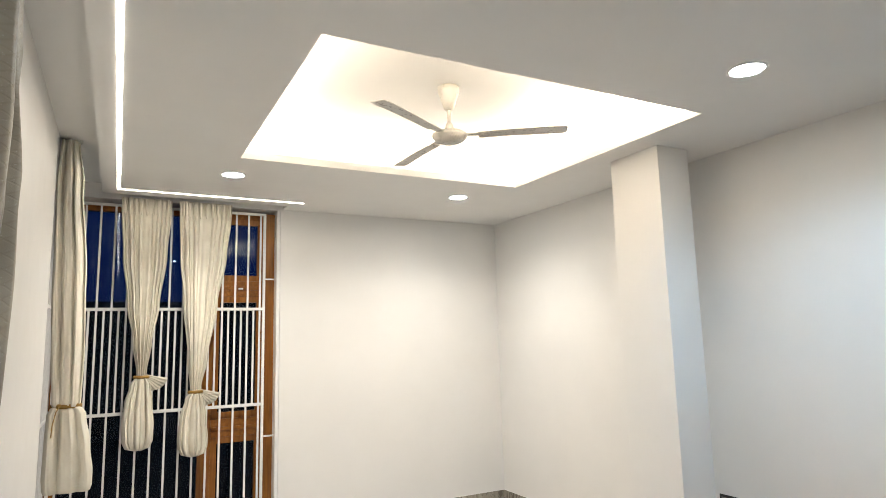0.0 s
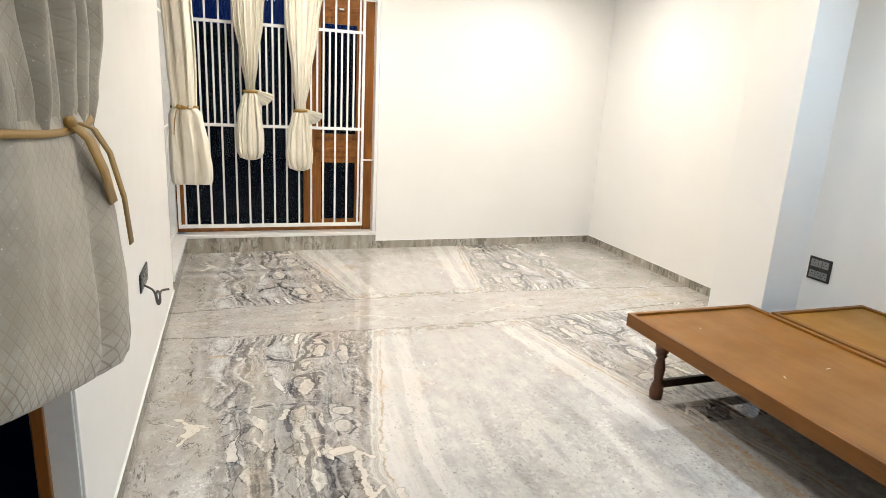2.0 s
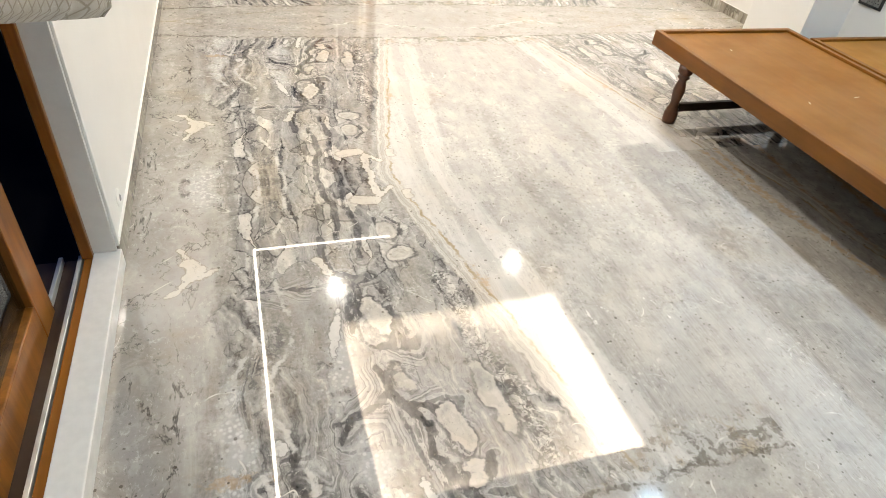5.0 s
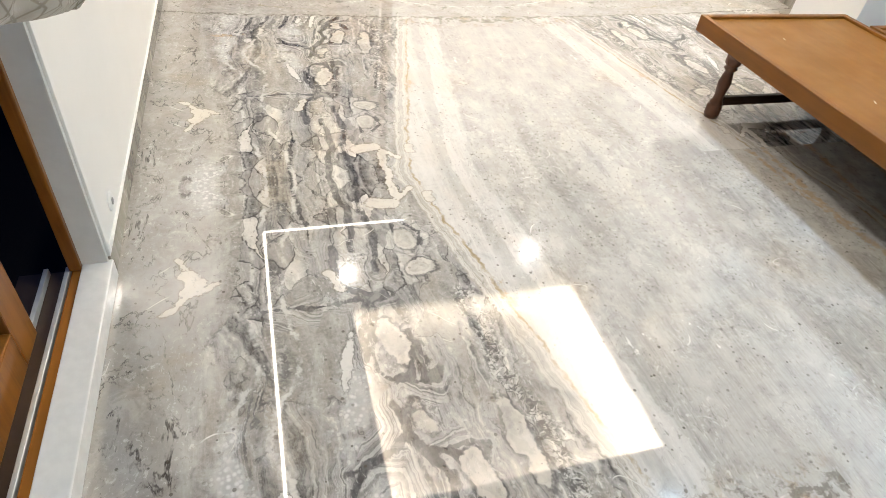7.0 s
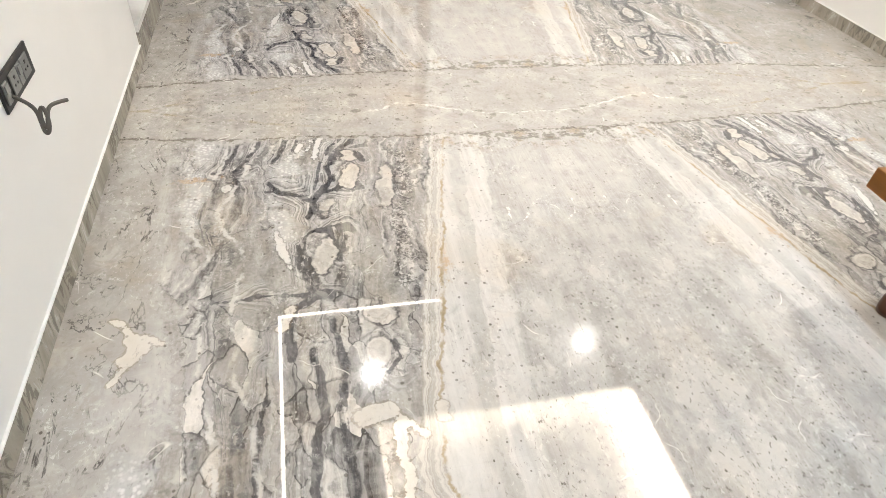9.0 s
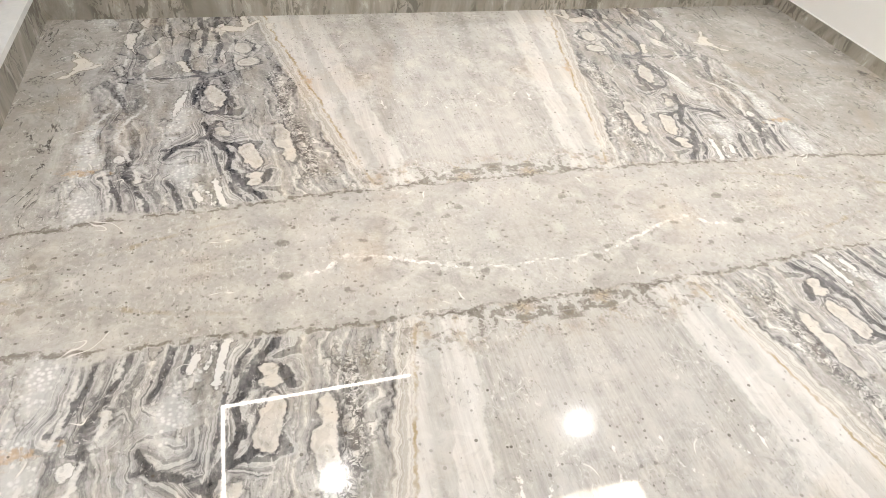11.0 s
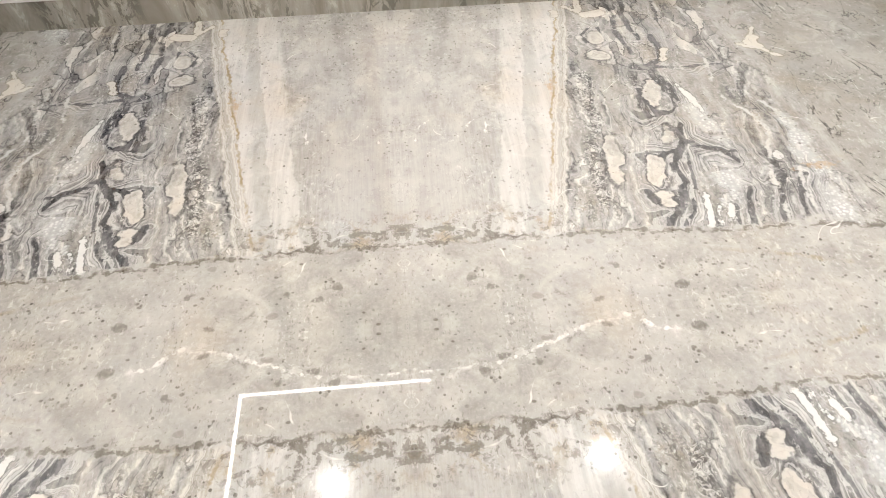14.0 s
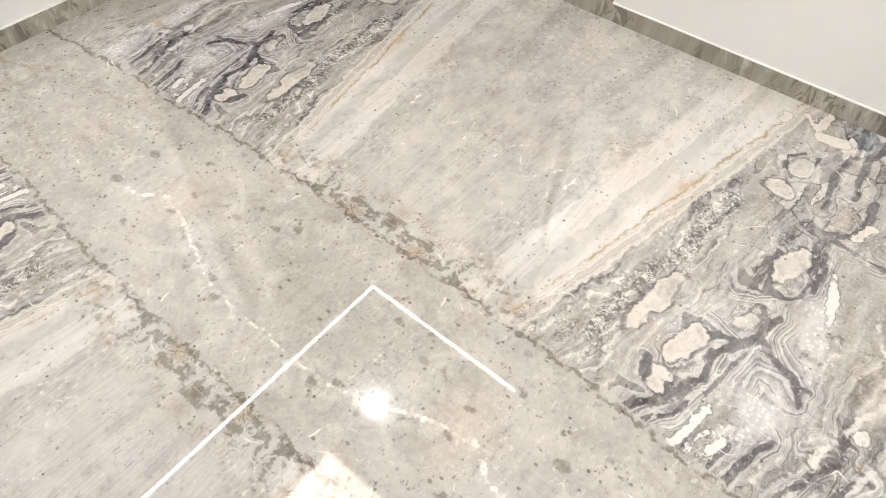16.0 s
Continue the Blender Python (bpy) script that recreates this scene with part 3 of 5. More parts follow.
M_SCREED = plain("grey_screed", (0.30, 0.29, 0.27), 0.8)


# ---- mesh helpers ----
def part(name, bm, material, parent=None, label="", smooth=False):
    me = bpy.data.meshes.new(name)
    bmesh.ops.recalc_face_normals(bm, faces=bm.faces[:])
    if smooth:
        for f in bm.faces:
            f.smooth = True
    bm.to_mesh(me)
    bm.free()
    me.materials.append(material)
    ob = new(name, me)
    if parent is not None:
        ob.parent = parent
    if label:
        ob["label"] = label
    return ob


def box(bm, x0, x1, y0, y1, z0, z1, bevel=0.0):
    r = bmesh.ops.create_cube(bm, size=1)
    vs = r["verts"]
    for w in vs:
        w.co = Vector(((x0 + x1) / 2 + w.co.x * (x1 - x0), (y0 + y1) / 2 + w.co.y * (y1 - y0), (z0 + z1) / 2 + w.co.z * (z1 - z0)))
    if bevel:
        es = list({e for w in vs for e in w.link_edges})
        bmesh.ops.bevel(bm, geom=es, offset=bevel, segments=2, affect="EDGES", profile=0.5)
    return bm


def boxes(*rows, bevel=0.0):
    bm = bmesh.new()
    for r in rows:
        box(bm, *r, bevel=bevel)
    return bm


def turned(profile, seg=28, at=(0, 0, 0)):
    """A solid of revolution about z from (radius, z) pairs."""
    bm = bmesh.new()
    rings = []
    for r, z in profile:
        rings.append([bm.verts.new((at[0] + r * math.cos(2 * math.pi * k / seg), at[1] + r * math.sin(2 * math.pi * k / seg), at[2] + z)) for k in range(seg)])
    for a, b in zip(rings, rings[1:]):
        for k in range(seg):
            bm.faces.new((a[k], a[(k + 1) % seg], b[(k + 1) % seg], b[k]))
    bm.faces.new(rings[0][::-1])
    bm.faces.new(rings[-1])
    return bm


def empty(name, at, label="", category="", group="", kind=""):
    ob = new(name)
    ob.location = at
    return tagged(ob, label, category, group, kind)


def shifted(bm, at):
    bmesh.ops.translate(bm, verts=bm.verts[:], vec=[-c for c in at])
    return bm


def tube(name, pts, r, material, parent=None):
    cu = bpy.data.curves.new(name, "CURVE")
    cu.dimensions, cu.bevel_depth, cu.bevel_resolution = "3D", r, 3
    sp = cu.splines.new("NURBS")
    sp.points.add(len(pts) - 1)
    for q, c in zip(sp.points, pts):
        q.co = (*c, 1)
    sp.use_endpoint_u, sp.order_u = True, 4
    cu.materials.append(material)
    ob = new(name, cu)
    if parent is not None:
        ob.parent = parent
    return ob


# ---- setting ----
wall_north = tagged(part("wall_north", boxes((1.605, RX, 0, 0.23, 0, 3.3), (-0.23, 1.605, 0, 0.23, -0.1, 0.128), (-0.23, 1.605, 0, 0.23, 2.74, 3.3), (-0.23, -0.07, 0.05, 0.23, 0.128, 2.74)), M_WALL),
                    "smooth white painted wall with a tall window opening", "wall", kind="structure")
wall_west = tagged(part("wall_west", boxes((-0.10, 0, -3.745, -1.2, 0, 3.3), (-0.23, 0, -1.2, 0, -0.1, 0.128), (-0.23, 0, -1.2, 0, 2.74, 3.3), (-0.23, 0, -5.9, -3.745, 2.35, 3.3), (-0.23, 0, SY, -5.9, 0, 3.3)), M_PANEL),
                   "satin white painted wall between two openings", "wall", kind="structure")
wall_east = tagged(part("wall_east", boxes((RX, RX + 0.23, SY - 0.23, 0.23, 0, 3.3)), M_WALL), "plain white painted wall behind the beds", "wall", kind="structure")
wall_south = tagged(part("wall_south", boxes((-0.23, RX, SY - 0.23, SY, 0, 3.3)), M_WALL), "plain white painted wall closing the room", "wall", kind="structure")
pillar = tagged(part("pillar", boxes((3.315, 3.585, -2.745, -2.33, 0, H), bevel=0.003), M_WALL), "white painted rectangular concrete pillar by the beds", "pillar", kind="structure")

ceiling = tagged(part("ceiling", boxes(
    (0.215, RX, SY, TY0, H, 2.8), (0.215, RX, TY1, -0.16, H, 2.8), (0.215, TX0, TY0, TY1, H, 2.8), (TX1, RX, TY0, TY1, H, 2.8), (1.62, RX, -0.16, 0, H, 2.8),
    (0.0, 0.215, SY, 0, 2.86, 2.92), (0.215, 1.62, -0.16, 0, 2.86, 2.92), (0.215, 0.235, SY, -0.16, 2.8, 2.9), (0.235, 1.62, -0.18, -0.16, 2.8, 2.9),
    (TX0 - 0.16, TX1 + 0.16, TY0 - 0.16, TY1 + 0.16, TZ, TZ + 0.05), (TX0 - 0.2, TX0 - 0.16, TY0 - 0.16, TY1 + 0.16, 2.8, TZ), (TX1 + 0.16, TX1 + 0.2, TY0 - 0.16, TY1 + 0.16, 2.8, TZ),
    (TX0 - 0.2, TX1 + 0.2, TY0 - 0.2, TY0 - 0.16, 2.8, TZ), (TX0 - 0.2, TX1 + 0.2, TY1 + 0.16, TY1 + 0.2, 2.8, TZ), (-0.23, RX + 0.23, SY - 0.23, 0.23, 3.3, 3.4)), M_CEIL),
    "white false ceiling with a bright recessed tray and a curtain pocket", "ceiling", kind="structure")

SK = 0.07
for nm, row, lab in (("baseboard", (1.605, RX - 0.006, -0.006, 0, 0, SK), "low polished marble skirting under the white wall"),
                     ("baseboard", (RX - 0.006, RX, SY, 0, 0, SK), "low polished marble skirting along the wall"),
                     ("baseboard", (0, 0.006, -3.745, -1.2, 0, SK), "low polished marble skirting along the satin wall"),
                     ("trim", (0.006, 1.605, -0.006, 0, 0, 0.128), "marble riser under the tall window sill"),
                     ("trim", (0, 0.006, -1.2, 0, 0, 0.128), "marble riser under the corner window sill")):
    tagged(part(nm, boxes(row), M_SKIRT), lab, "skirting", kind="structure")
tagged(part("trim", boxes((1.607, RX - 0.008, -0.0075, 0, SK, SK + 0.004), (RX - 0.0075, RX, SY, -0.008, SK, SK + 0.004), (0, 0.0075, -3.745, -1.2, SK, SK + 0.004)), M_WHITE),
       "thin white bead on top of the skirting", "trim", kind="structure")


# ---- windows ----
def grille(parent, x0, x1, y, z0, z1, first, pitch, rails):
    """A white steel security grille in a plane of constant y."""
    w = 0.0075
    part("frame", boxes((x0, x1, y - w, y + w, z0, z0 + 0.03), (x0, x1, y - w, y + w, z1 - 0.022, z1), (x0, x0 + 0.022, y - w, y + w, z0 + 0.03, z1 - 0.022), (x1 - 0.022, x1, y - w, y + w, z0 + 0.03, z1 - 0.022)), M_WHITE, parent)
    for z in rails:
        part("rail", boxes((x0 + 0.022, x1 - 0.022, y - 0.010, y + 0.010, z - 0.012, z + 0.012), bevel=0.002), M_WHITE, parent)
    k = 0
    while first + k * pitch < x1 - 0.03:
        x = first + k * pitch
        if x > x0 + 0.03:
            part("bar", boxes((x - w, x + w, y - 0.006, y + 0.006, z0 + 0.03, z1 - 0.022)), M_WHITE, parent)
        xm = x + pitch / 2
        if xm < x1 - 0.03 and len(rails) == 2:
            part("bar", boxes((xm - w, xm + w, y - 0.006, y + 0.006, rails[1] + 0.012, rails[0] - 0.012)), M_WHITE, parent)
        k += 1


grille_1 = empty("window_grille", (0, 0, 0), "white painted steel bar grille across the tall window", "grille")
grille(grille_1, -0.055, 1.487, 0.05, 0.205, 2.712, 0.005, 0.1027, (1.87, 1.067))
for z in (2.13, 0.80):
    part("stay", boxes((1.487, 1.604, 0.044, 0.056, z - 0.006, z + 0.006)), M_WHITE, grille_1)

window_1 = empty("window_1", (0, 0, 0), "tall teak window with dark glass at dusk", "window", kind="structure")
fy0, fy1 = 0.12, 0.18
part("jamb", boxes((1.49, 1.575, fy0 - 0.02, fy1, 0.155, 2.72), bevel=0.004), M_TEAK, window_1)
part("jamb", boxes((-0.07, -0.005, fy0, fy1, 0.155, 2.72), bevel=0.004), M_TEAK, window_1)
part("reveal", boxes((1.575, 1.603, 0.003, 0.22, 0.155, 2.735)), M_WHITE, window_1, "white painted window reveal")
part("head", boxes((-0.005, 1.49, fy0, fy1, 2.66, 2.72), bevel=0.004), M_TEAKH, window_1)
part("bottom_rail", boxes((-0.005, 1.49, fy0, fy1, 0.155, 0.20), bevel=0.004), M_TEAKH, window_1)
part("mullion", boxes((0.975, 1.075, fy0 - 0.015, fy1, 0.20, 2.66), bevel=0.004), M_TEAK, window_1)
for z0, z1 in ((0.815, 0.965), (1.98, 2.115)):
    part("transom", boxes((1.075, 1.49, fy0 - 0.01, fy1, z0, z1), bevel=0.005), M_TEAKH, window_1)
    part("moulding", boxes((1.075, 1.49, fy0 - 0.022, fy0 - 0.01, z0 + 0.055, z0 + 0.085), bevel=0.004), M_TEAKH, window_1)
for z0, z1 in ((0.20, 0.815), (0.965, 1.98), (2.115, 2.66)):
    cas = part("casement", boxes((1.075, 1.125, fy0, fy1 - 0.01, z0, z1), (1.43, 1.49, fy0, fy1 - 0.01, z0, z1), (1.125, 1.43, fy0, fy1 - 0.01, z0, z0 + 0.05), (1.125, 1.43, fy0, fy1 - 0.01, z1 - 0.05, z1)), M_TEAK, window_1)
    ob = part("pane", boxes((1.125, 1.43, 0.148, 0.153, z0 + 0.05, z1 - 0.05)), M_GLASS, cas)
    ob.visible_shadow = False
ob = part("pane", boxes((-0.005, 0.975, 0.148, 0.153, 0.20, 2.66)), M_GLASS, window_1)
ob.visible_shadow = False
part("latch", boxes((1.27, 1.31, fy0 - 0.035, fy0 - 0.01, 2.04, 2.055), bevel=0.004), M_ALU, window_1)
tagged(part("sill", boxes((0.0, 1.603, -0.012, 0.22, 0.128, 0.155), (-0.22, 0.012, -1.2, -0.012, 0.128, 0.155), (-0.22, 0.0, -0.012, 0.05, 0.128, 0.155), bevel=0.002), M_SILL),
       "white stone window sill turning the room corner", "sill", kind="structure")

grille_2 = empty("window_grille", (0, 0, 0), "white painted steel bar grille across the corner window", "grille")
rot = Matrix.Rotation(radians(90), 4, "Z")
grille(grille_2, -1.19, -0.02, 0.075, 0.205, 2.712, -1.14, 0.1027, (1.87, 1.067))
grille_2.matrix_world = rot
window_2 = empty("window_2", (0, 0, 0), "teak corner window with dark glass", "window", kind="structure")
part("jamb", boxes((-0.19, -0.13, -1.195, -1.12, 0.155, 2.72), bevel=0.004), M_TEAK, window_2)
part("jamb", boxes((-0.19, -0.13, -0.03, 0.05, 0.155, 2.72), bevel=0.004), M_TEAK, window_2)
part("bottom_rail", boxes((-0.19, -0.13, -1.12, -0.03, 0.155, 0.20), bevel=0.004), M_TEAKH, window_2)
part("head", boxes((-0.19, -0.13, -1.12, -0.03, 2.66, 2.72), bevel=0.004), M_TEAKH, window_2)
ob = part("pane", boxes((-0.163, -0.158, -1.12, -0.03, 0.20, 2.66)), M_GLASS, window_2)
ob.visible_shadow = False

# ---- sliding door in the west wall ----
door_1 = empty("door_1", (0, -3.745, 0), "half-open teak sliding door with aluminium floor tracks", "door", kind="structure")
D = (0, -3.745, 0)


def dpart(name, bm, mat, parent=door_1, label=""):
    return part(name, shifted(bm, D), mat, parent, label)


dpart("threshold", boxes((-0.062, 0.012, -5.9, -3.745, 0, 0.06), bevel=0.003), M_SILL, label="white stone threshold")
dpart("inner_strip", boxes((-0.085, -0.062, -5.9, -3.745, 0, 0.052)), M_TEAKH)
dpart("track_bed", boxes((-0.22, -0.085, -5.9, -3.745, 0, 0.03)), M_TRACK)
for x in (-0.098, -0.150):
    dpart("track", boxes((x - 0.006, x + 0.006, -5.9, -3.75, 0.03, 0.052), bevel=0.002), M_ALU)
dpart("reveal", boxes((-0.062, -0.0, -3.757, -3.745, 0.06, 2.35)), M_WHITE, label="white painted door reveal")
dpart("jamb", boxes((-0.092, -0.062, -3.772, -3.745, 0.052, 2.35), bevel=0.003), M_TEAK)
dpart("architrave", boxes((0.0, 0.008, -3.745, -3.722, 0.07, 2.35), bevel=0.002), M_WHITE, label="white painted edge trim")
leaf = dpart("sliding_leaf", boxes((-0.178, -0.135, -4.06, -3.96, 0.035, 2.33), (-0.178, -0.135, -5.5, -5.4, 0.035, 2.33), (-0.178, -0.135, -5.4, -4.06, 0.035, 0.15), (-0.178, -0.135, -5.4, -4.06, 2.22, 2.33), bevel=0.004), M_TEAK)
ob = part("pane", shifted(boxes((-0.159, -0.154, -5.4, -4.06, 0.15, 2.22)), D), M_GLASS, leaf)
ob.visible_shadow = False

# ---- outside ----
# ground and houses get their night darkness from the material's colour
tagged(part("ground", boxes((-300, 300, -300, 300, -3.3, -3.0)), M_NIGHT), "ground outside, coloured near-black for the dusk", "ground", kind="structure")
house = empty("neighbouring_house", (0, 6, -3), "masonry house outside the window, coloured near-black for the dusk", "house")
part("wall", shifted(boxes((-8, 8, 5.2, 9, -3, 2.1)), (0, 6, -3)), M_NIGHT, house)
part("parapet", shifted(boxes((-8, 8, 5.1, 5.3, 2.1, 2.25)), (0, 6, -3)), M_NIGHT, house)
west_house = empty("neighbouring_house", (-8, -2, -3), "masonry house beside the plot, coloured near-black for the dusk", "house")
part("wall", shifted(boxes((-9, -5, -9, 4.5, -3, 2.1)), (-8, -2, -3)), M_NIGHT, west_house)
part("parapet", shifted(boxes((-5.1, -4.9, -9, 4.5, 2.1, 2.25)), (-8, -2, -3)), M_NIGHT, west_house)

# ---- ceiling fittings ----
strip = empty("led_strip", (0.325, -0.32, H), "recessed warm white LED strip turning a corner", "light strip")
part("diffuser", shifted(boxes((0.315, 0.335, -5.9, -0.331, H - 0.003, H + 0.01)), (0.325, -0.32, H)), M_LED, strip)
part("diffuser", shifted(boxes((0.315, 1.722, -0.331, -0.311, H - 0.003, H + 0.01)), (0.325, -0.32, H)), M_LED, strip)

first = None
for a, b in DOWNLIGHTS:
    if first is None:
        first = empty("downlight", (a, b, H), "round white recessed LED downlight, switched on", "downlight", "ceiling downlights")
        part("ring", turned([(0.070, -0.001), (0.075, -0.006), (0.083, -0.005), (0.088, 0.0), (0.088, 0.004), (0.070, 0.004)]), M_WHITE, first, smooth=False)
        part("lens", turned([(0.0695, 0.0), (0.0695, -0.003)]), M_DISC, first)
    else:
        copy_thing(first, Matrix.Translation((a, b, H)))

FX, FY = 2.05, -2.35
fan = empty("ceiling_fan", (FX, FY, TZ - 0.012), "pale three-blade ceiling fan hanging from the bright tray", "fan")
part("canopy", turned([(0.02, -0.13), (0.03, -0.12), (0.062, -0.02), (0.066, 0.012)]), M_FAN, fan, smooth=True)
part("rod", turned([(0.012, -0.26), (0.012, -0.10)]), M_FAN, fan, smooth=True)
part("coupling", turned([(0.024, -0.265), (0.03, -0.25), (0.018, -0.21)]), M_FAN, fan, smooth=True)
part("motor", turned([(0.02, -0.333), (0.055, -0.33), (0.085, -0.316), (0.103, -0.296), (0.105, -0.282), (0.085, -0.268), (0.03, -0.258)], 48), M_FAN, fan, smooth=True)
for ang in (210, 326, 92):
    bm = bmesh.new()
    outline = []
    for k in range(13):
        f = k / 12
        r = 0.17 + f * 0.515
        w = 0.040 + 0.010 * f - (0.006 if k == 12 else 0)
        outline.append((r, w, 0.004 * math.sin(f * math.pi) + 0.0))
    tw = -math.tan(radians(7))
    top = [[bm.verts.new((r, s * w, -0.292 + zz + s * w * tw + 0.003)) for s in (-1, 0, 1)] for r, w, zz in outline]
    bot = [[bm.verts.new((r, s * w, -0.292 + zz + s * w * tw)) for s in (-1, 0, 1)] for r, w, zz in outline]
    for rows, flip in ((top, 0), (bot, 1)):
        for p0, p1 in zip(rows, rows[1:]):
            for c in range(2):
                f4 = (p0[c], p1[c], p1[c + 1], p0[c + 1])
                bm.faces.new(f4[::-1] if flip else f4)
    loop = lambda g: [r[0] for r in g] + [g[-1][1]] + [r[2] for r in g[::-1]] + [g[0][1]]
    lt, lb = loop(top), loop(bot)
    for k in range(len(lt)):
        bm.faces.new((lt[k], lb[k], lb[(k + 1) % len(lt)], lt[(k + 1) % len(lt)]))
    bl = part("blade", bm, M_FAN, fan)
    bl.matrix_basis = pose(0, 0, 0, 0, 0, ang)
    ar = part("arm", boxes((0.08, 0.24, -0.022, 0.022, -0.287, -0.283), bevel=0.001), M_FAN, bl)


# ---- beds ----
def cot(x0, x1, y0, y1, label, board=M_BOARD, blabel="brown scuffed plywood board"):
    """A low wooden bed: framed board on turned legs with stretchers."""
    at = ((x0 + x1) / 2, (y0 + y1) / 2, 0)
    c = empty("bed", at, label, "bed", "low wooden beds side by side")
    t, top, low = 0.028, 0.353, 0.283
    P = lambda name, bm, mat, lab="", par=c, smooth=False: part(name, shifted(bm, at), mat, par, lab, smooth)
    P("side_rail", boxes((x0, x0 + t, y0, y1, low, top), bevel=0.003), M_RAIL)
    P("side_rail", boxes((x1 - t, x1, y0, y1, low, top), bevel=0.003), M_RAIL)
    P("end_rail", boxes((x0 + t, x1 - t, y0, y0 + t, low, top), bevel=0.003), M_RAIL)
    P("end_rail", boxes((x0 + t, x1 - t, y1 - t, y1, low, top), bevel=0.003), M_RAIL)
    P("board", boxes((x0 + t, x1 - t, y0 + t, y1 - t, top - 0.03, top - 0.012)), board, blabel)
    # unseen panel, added under the board to deepen the shade beneath the bed
    P("shade_panel", boxes((x0 + t, x1 - t, y0 + t, y1 - t, low + 0.004, low + 0.012)), M_SHADE_PANEL, "added dark panel that deepens the shade under the bed")
    prof = [(0.030, 0.0), (0.033, 0.02), (0.033, 0.055), (0.026, 0.062), (0.030, 0.07), (0.022, 0.082), (0.020, 0.10), (0.027, 0.15), (0.028, 0.165), (0.021, 0.20), (0.018, 0.215), (0.030, 0.228), (0.022, 0.238), (0.034, 0.25), (0.034, low)]
    for lx in (x0 + 0.028, x1 - 0.045):
        for ly in (y0 + 0.27, y1 - 0.27):
            P("leg", turned(prof, 24, (lx, ly, 0)), M_LEG, smooth=True)
    for ly in (y0 + 0.27, y1 - 0.27):
        P("stretcher", boxes((x0 + 0.055, x1 - 0.072, ly - 0.012, ly + 0.012, 0.055, 0.095), bevel=0.003), M_STRETCH)
        P("cross_beam", boxes((x0 + t, x1 - t, ly - 0.02, ly + 0.02, low - 0.02, low + 0.003)), M_STRETCH)
    return c, P


_, bed_part = cot(2.338, 3.145, -4.71, -2.815, "low brown wooden bed with a bare board and turned legs")
for sx, sy, turn, ln in ((2.565, -3.607, 25, 0.022), (2.60, -3.06, 10, 0.016), (2.84, -3.58, 80, 0.03), (2.72, -4.1, 50, 0.018)):
    flake = boxes((-ln / 2, ln / 2, -0.002, 0.002, 0.3412, 0.3420))
    bmesh.ops.rotate(flake, verts=flake.verts[:], cent=(0, 0, 0), matrix=Matrix.Rotation(radians(90 - turn), 3, "Z"))
    bmesh.ops.translate(flake, verts=flake.verts[:], vec=(sx, sy, 0))
    bed_part("scratch", flake, M_SILL, "pale scratch in the board")
cot(3.165, 3.842, -4.84, -2.95, "low brown wooden bed pushed against its twin and the wall", M_BOARD2, "yellowish plywood board")


# ---- electrical fittings ----
def switch_plate(name, label, w, h, modules, m):
    """A black plate, facing +x, with grey modules (y0, y1, z0, z1, kind)."""
    c = empty(name, (0, 0, 0), label, "switch plate")
    part("plate", boxes((0.0, 0.007, -w / 2, w / 2, -h / 2, h / 2), bevel=0.0025), M_BLACK, c)
    for y0, y1, z0, z1, k in modules:
        q = part("socket" if k else "switch", boxes((0.007, 0.011, y0, y1, z0, z1), bevel=0.0015), M_GREY, c)
        if k:
            for dy, dz, r in ((0, 0.011, 0.004), (-0.009, -0.006, 0.003), (0.009, -0.006, 0.003)):
                yy, zz = (y0 + y1) / 2 + dy, (z0 + z1) / 2 + dz
                part("hole", boxes((0.0105, 0.0118, yy - r, yy + r, zz - r, zz + r)), M_BLACK, q)
        else:
            part("rocker", boxes((0.011, 0.0145, y0 + 0.003, y1 - 0.003, (z0 + z1) / 2, z1 - 0.004), bevel=0.001), M_GREY, q)
    c.matrix_world = m
    return c


switch_plate("switch_plate", "black double-row switch plate with grey sockets by the pillar", 0.157, 0.145,
             [(-0.062, -0.012, 0.012, 0.058, 1), (-0.008, 0.014, 0.012, 0.058, 0), (0.018, 0.062, 0.012, 0.058, 1),
              (-0.062, -0.022, -0.058, -0.012, 1), (-0.018, 0.02, -0.058, -0.012, 1), (0.024, 0.062, -0.058, -0.012, 1)],
             pose(RX, -2.635, 0.473, 0, 0, 180))
switch_plate("switch_plate", "long black switch plate with grey sockets and a dangling cable", 0.228, 0.084,
             [(-0.10, -0.072, -0.026, 0.026, 0), (-0.05, -0.002, -0.026, 0.026, 1), (0.002, 0.028, -0.026, 0.026, 0), (0.034, 0.085, -0.026, 0.026, 1)],
             pose(0, -2.452, 0.543))
pts = [(0.010, -2.525, 0.528), (0.035, -2.535, 0.52), (0.055, -2.54, 0.505), (0.06, -2.55, 0.48), (0.066, -2.57, 0.455), (0.075, -2.575, 0.45), (0.08, -2.56, 0.465), (0.075, -2.54, 0.495),
       (0.065, -2.53, 0.505), (0.06, -2.545, 0.49), (0.07, -2.57, 0.458), (0.078, -2.56, 0.47), (0.075, -2.53, 0.50), (0.085, -2.505, 0.497), (0.106, -2.475, 0.488)]
cable = tube("cable", pts, 0.0048, M_CABLE)
tagged(cable, "black electric cable knotted in a loop below the switch plate", "cable")
port = empty("round_cover", (0, -3.576, 0.127), "small round white cable cover on the wall", "cable cover")
part("plate", turned([(0.028, 0.0), (0.028, 0.003), (0.024, 0.006), (0.012, 0.0065)], 32), M_WHITE, port)
part("plug", turned([(0.011, 0.005), (0.010, 0.008)], 20), M_GREY, port)
port.matrix_world = pose(0, -3.576, 0.127, 0, 90, 0)


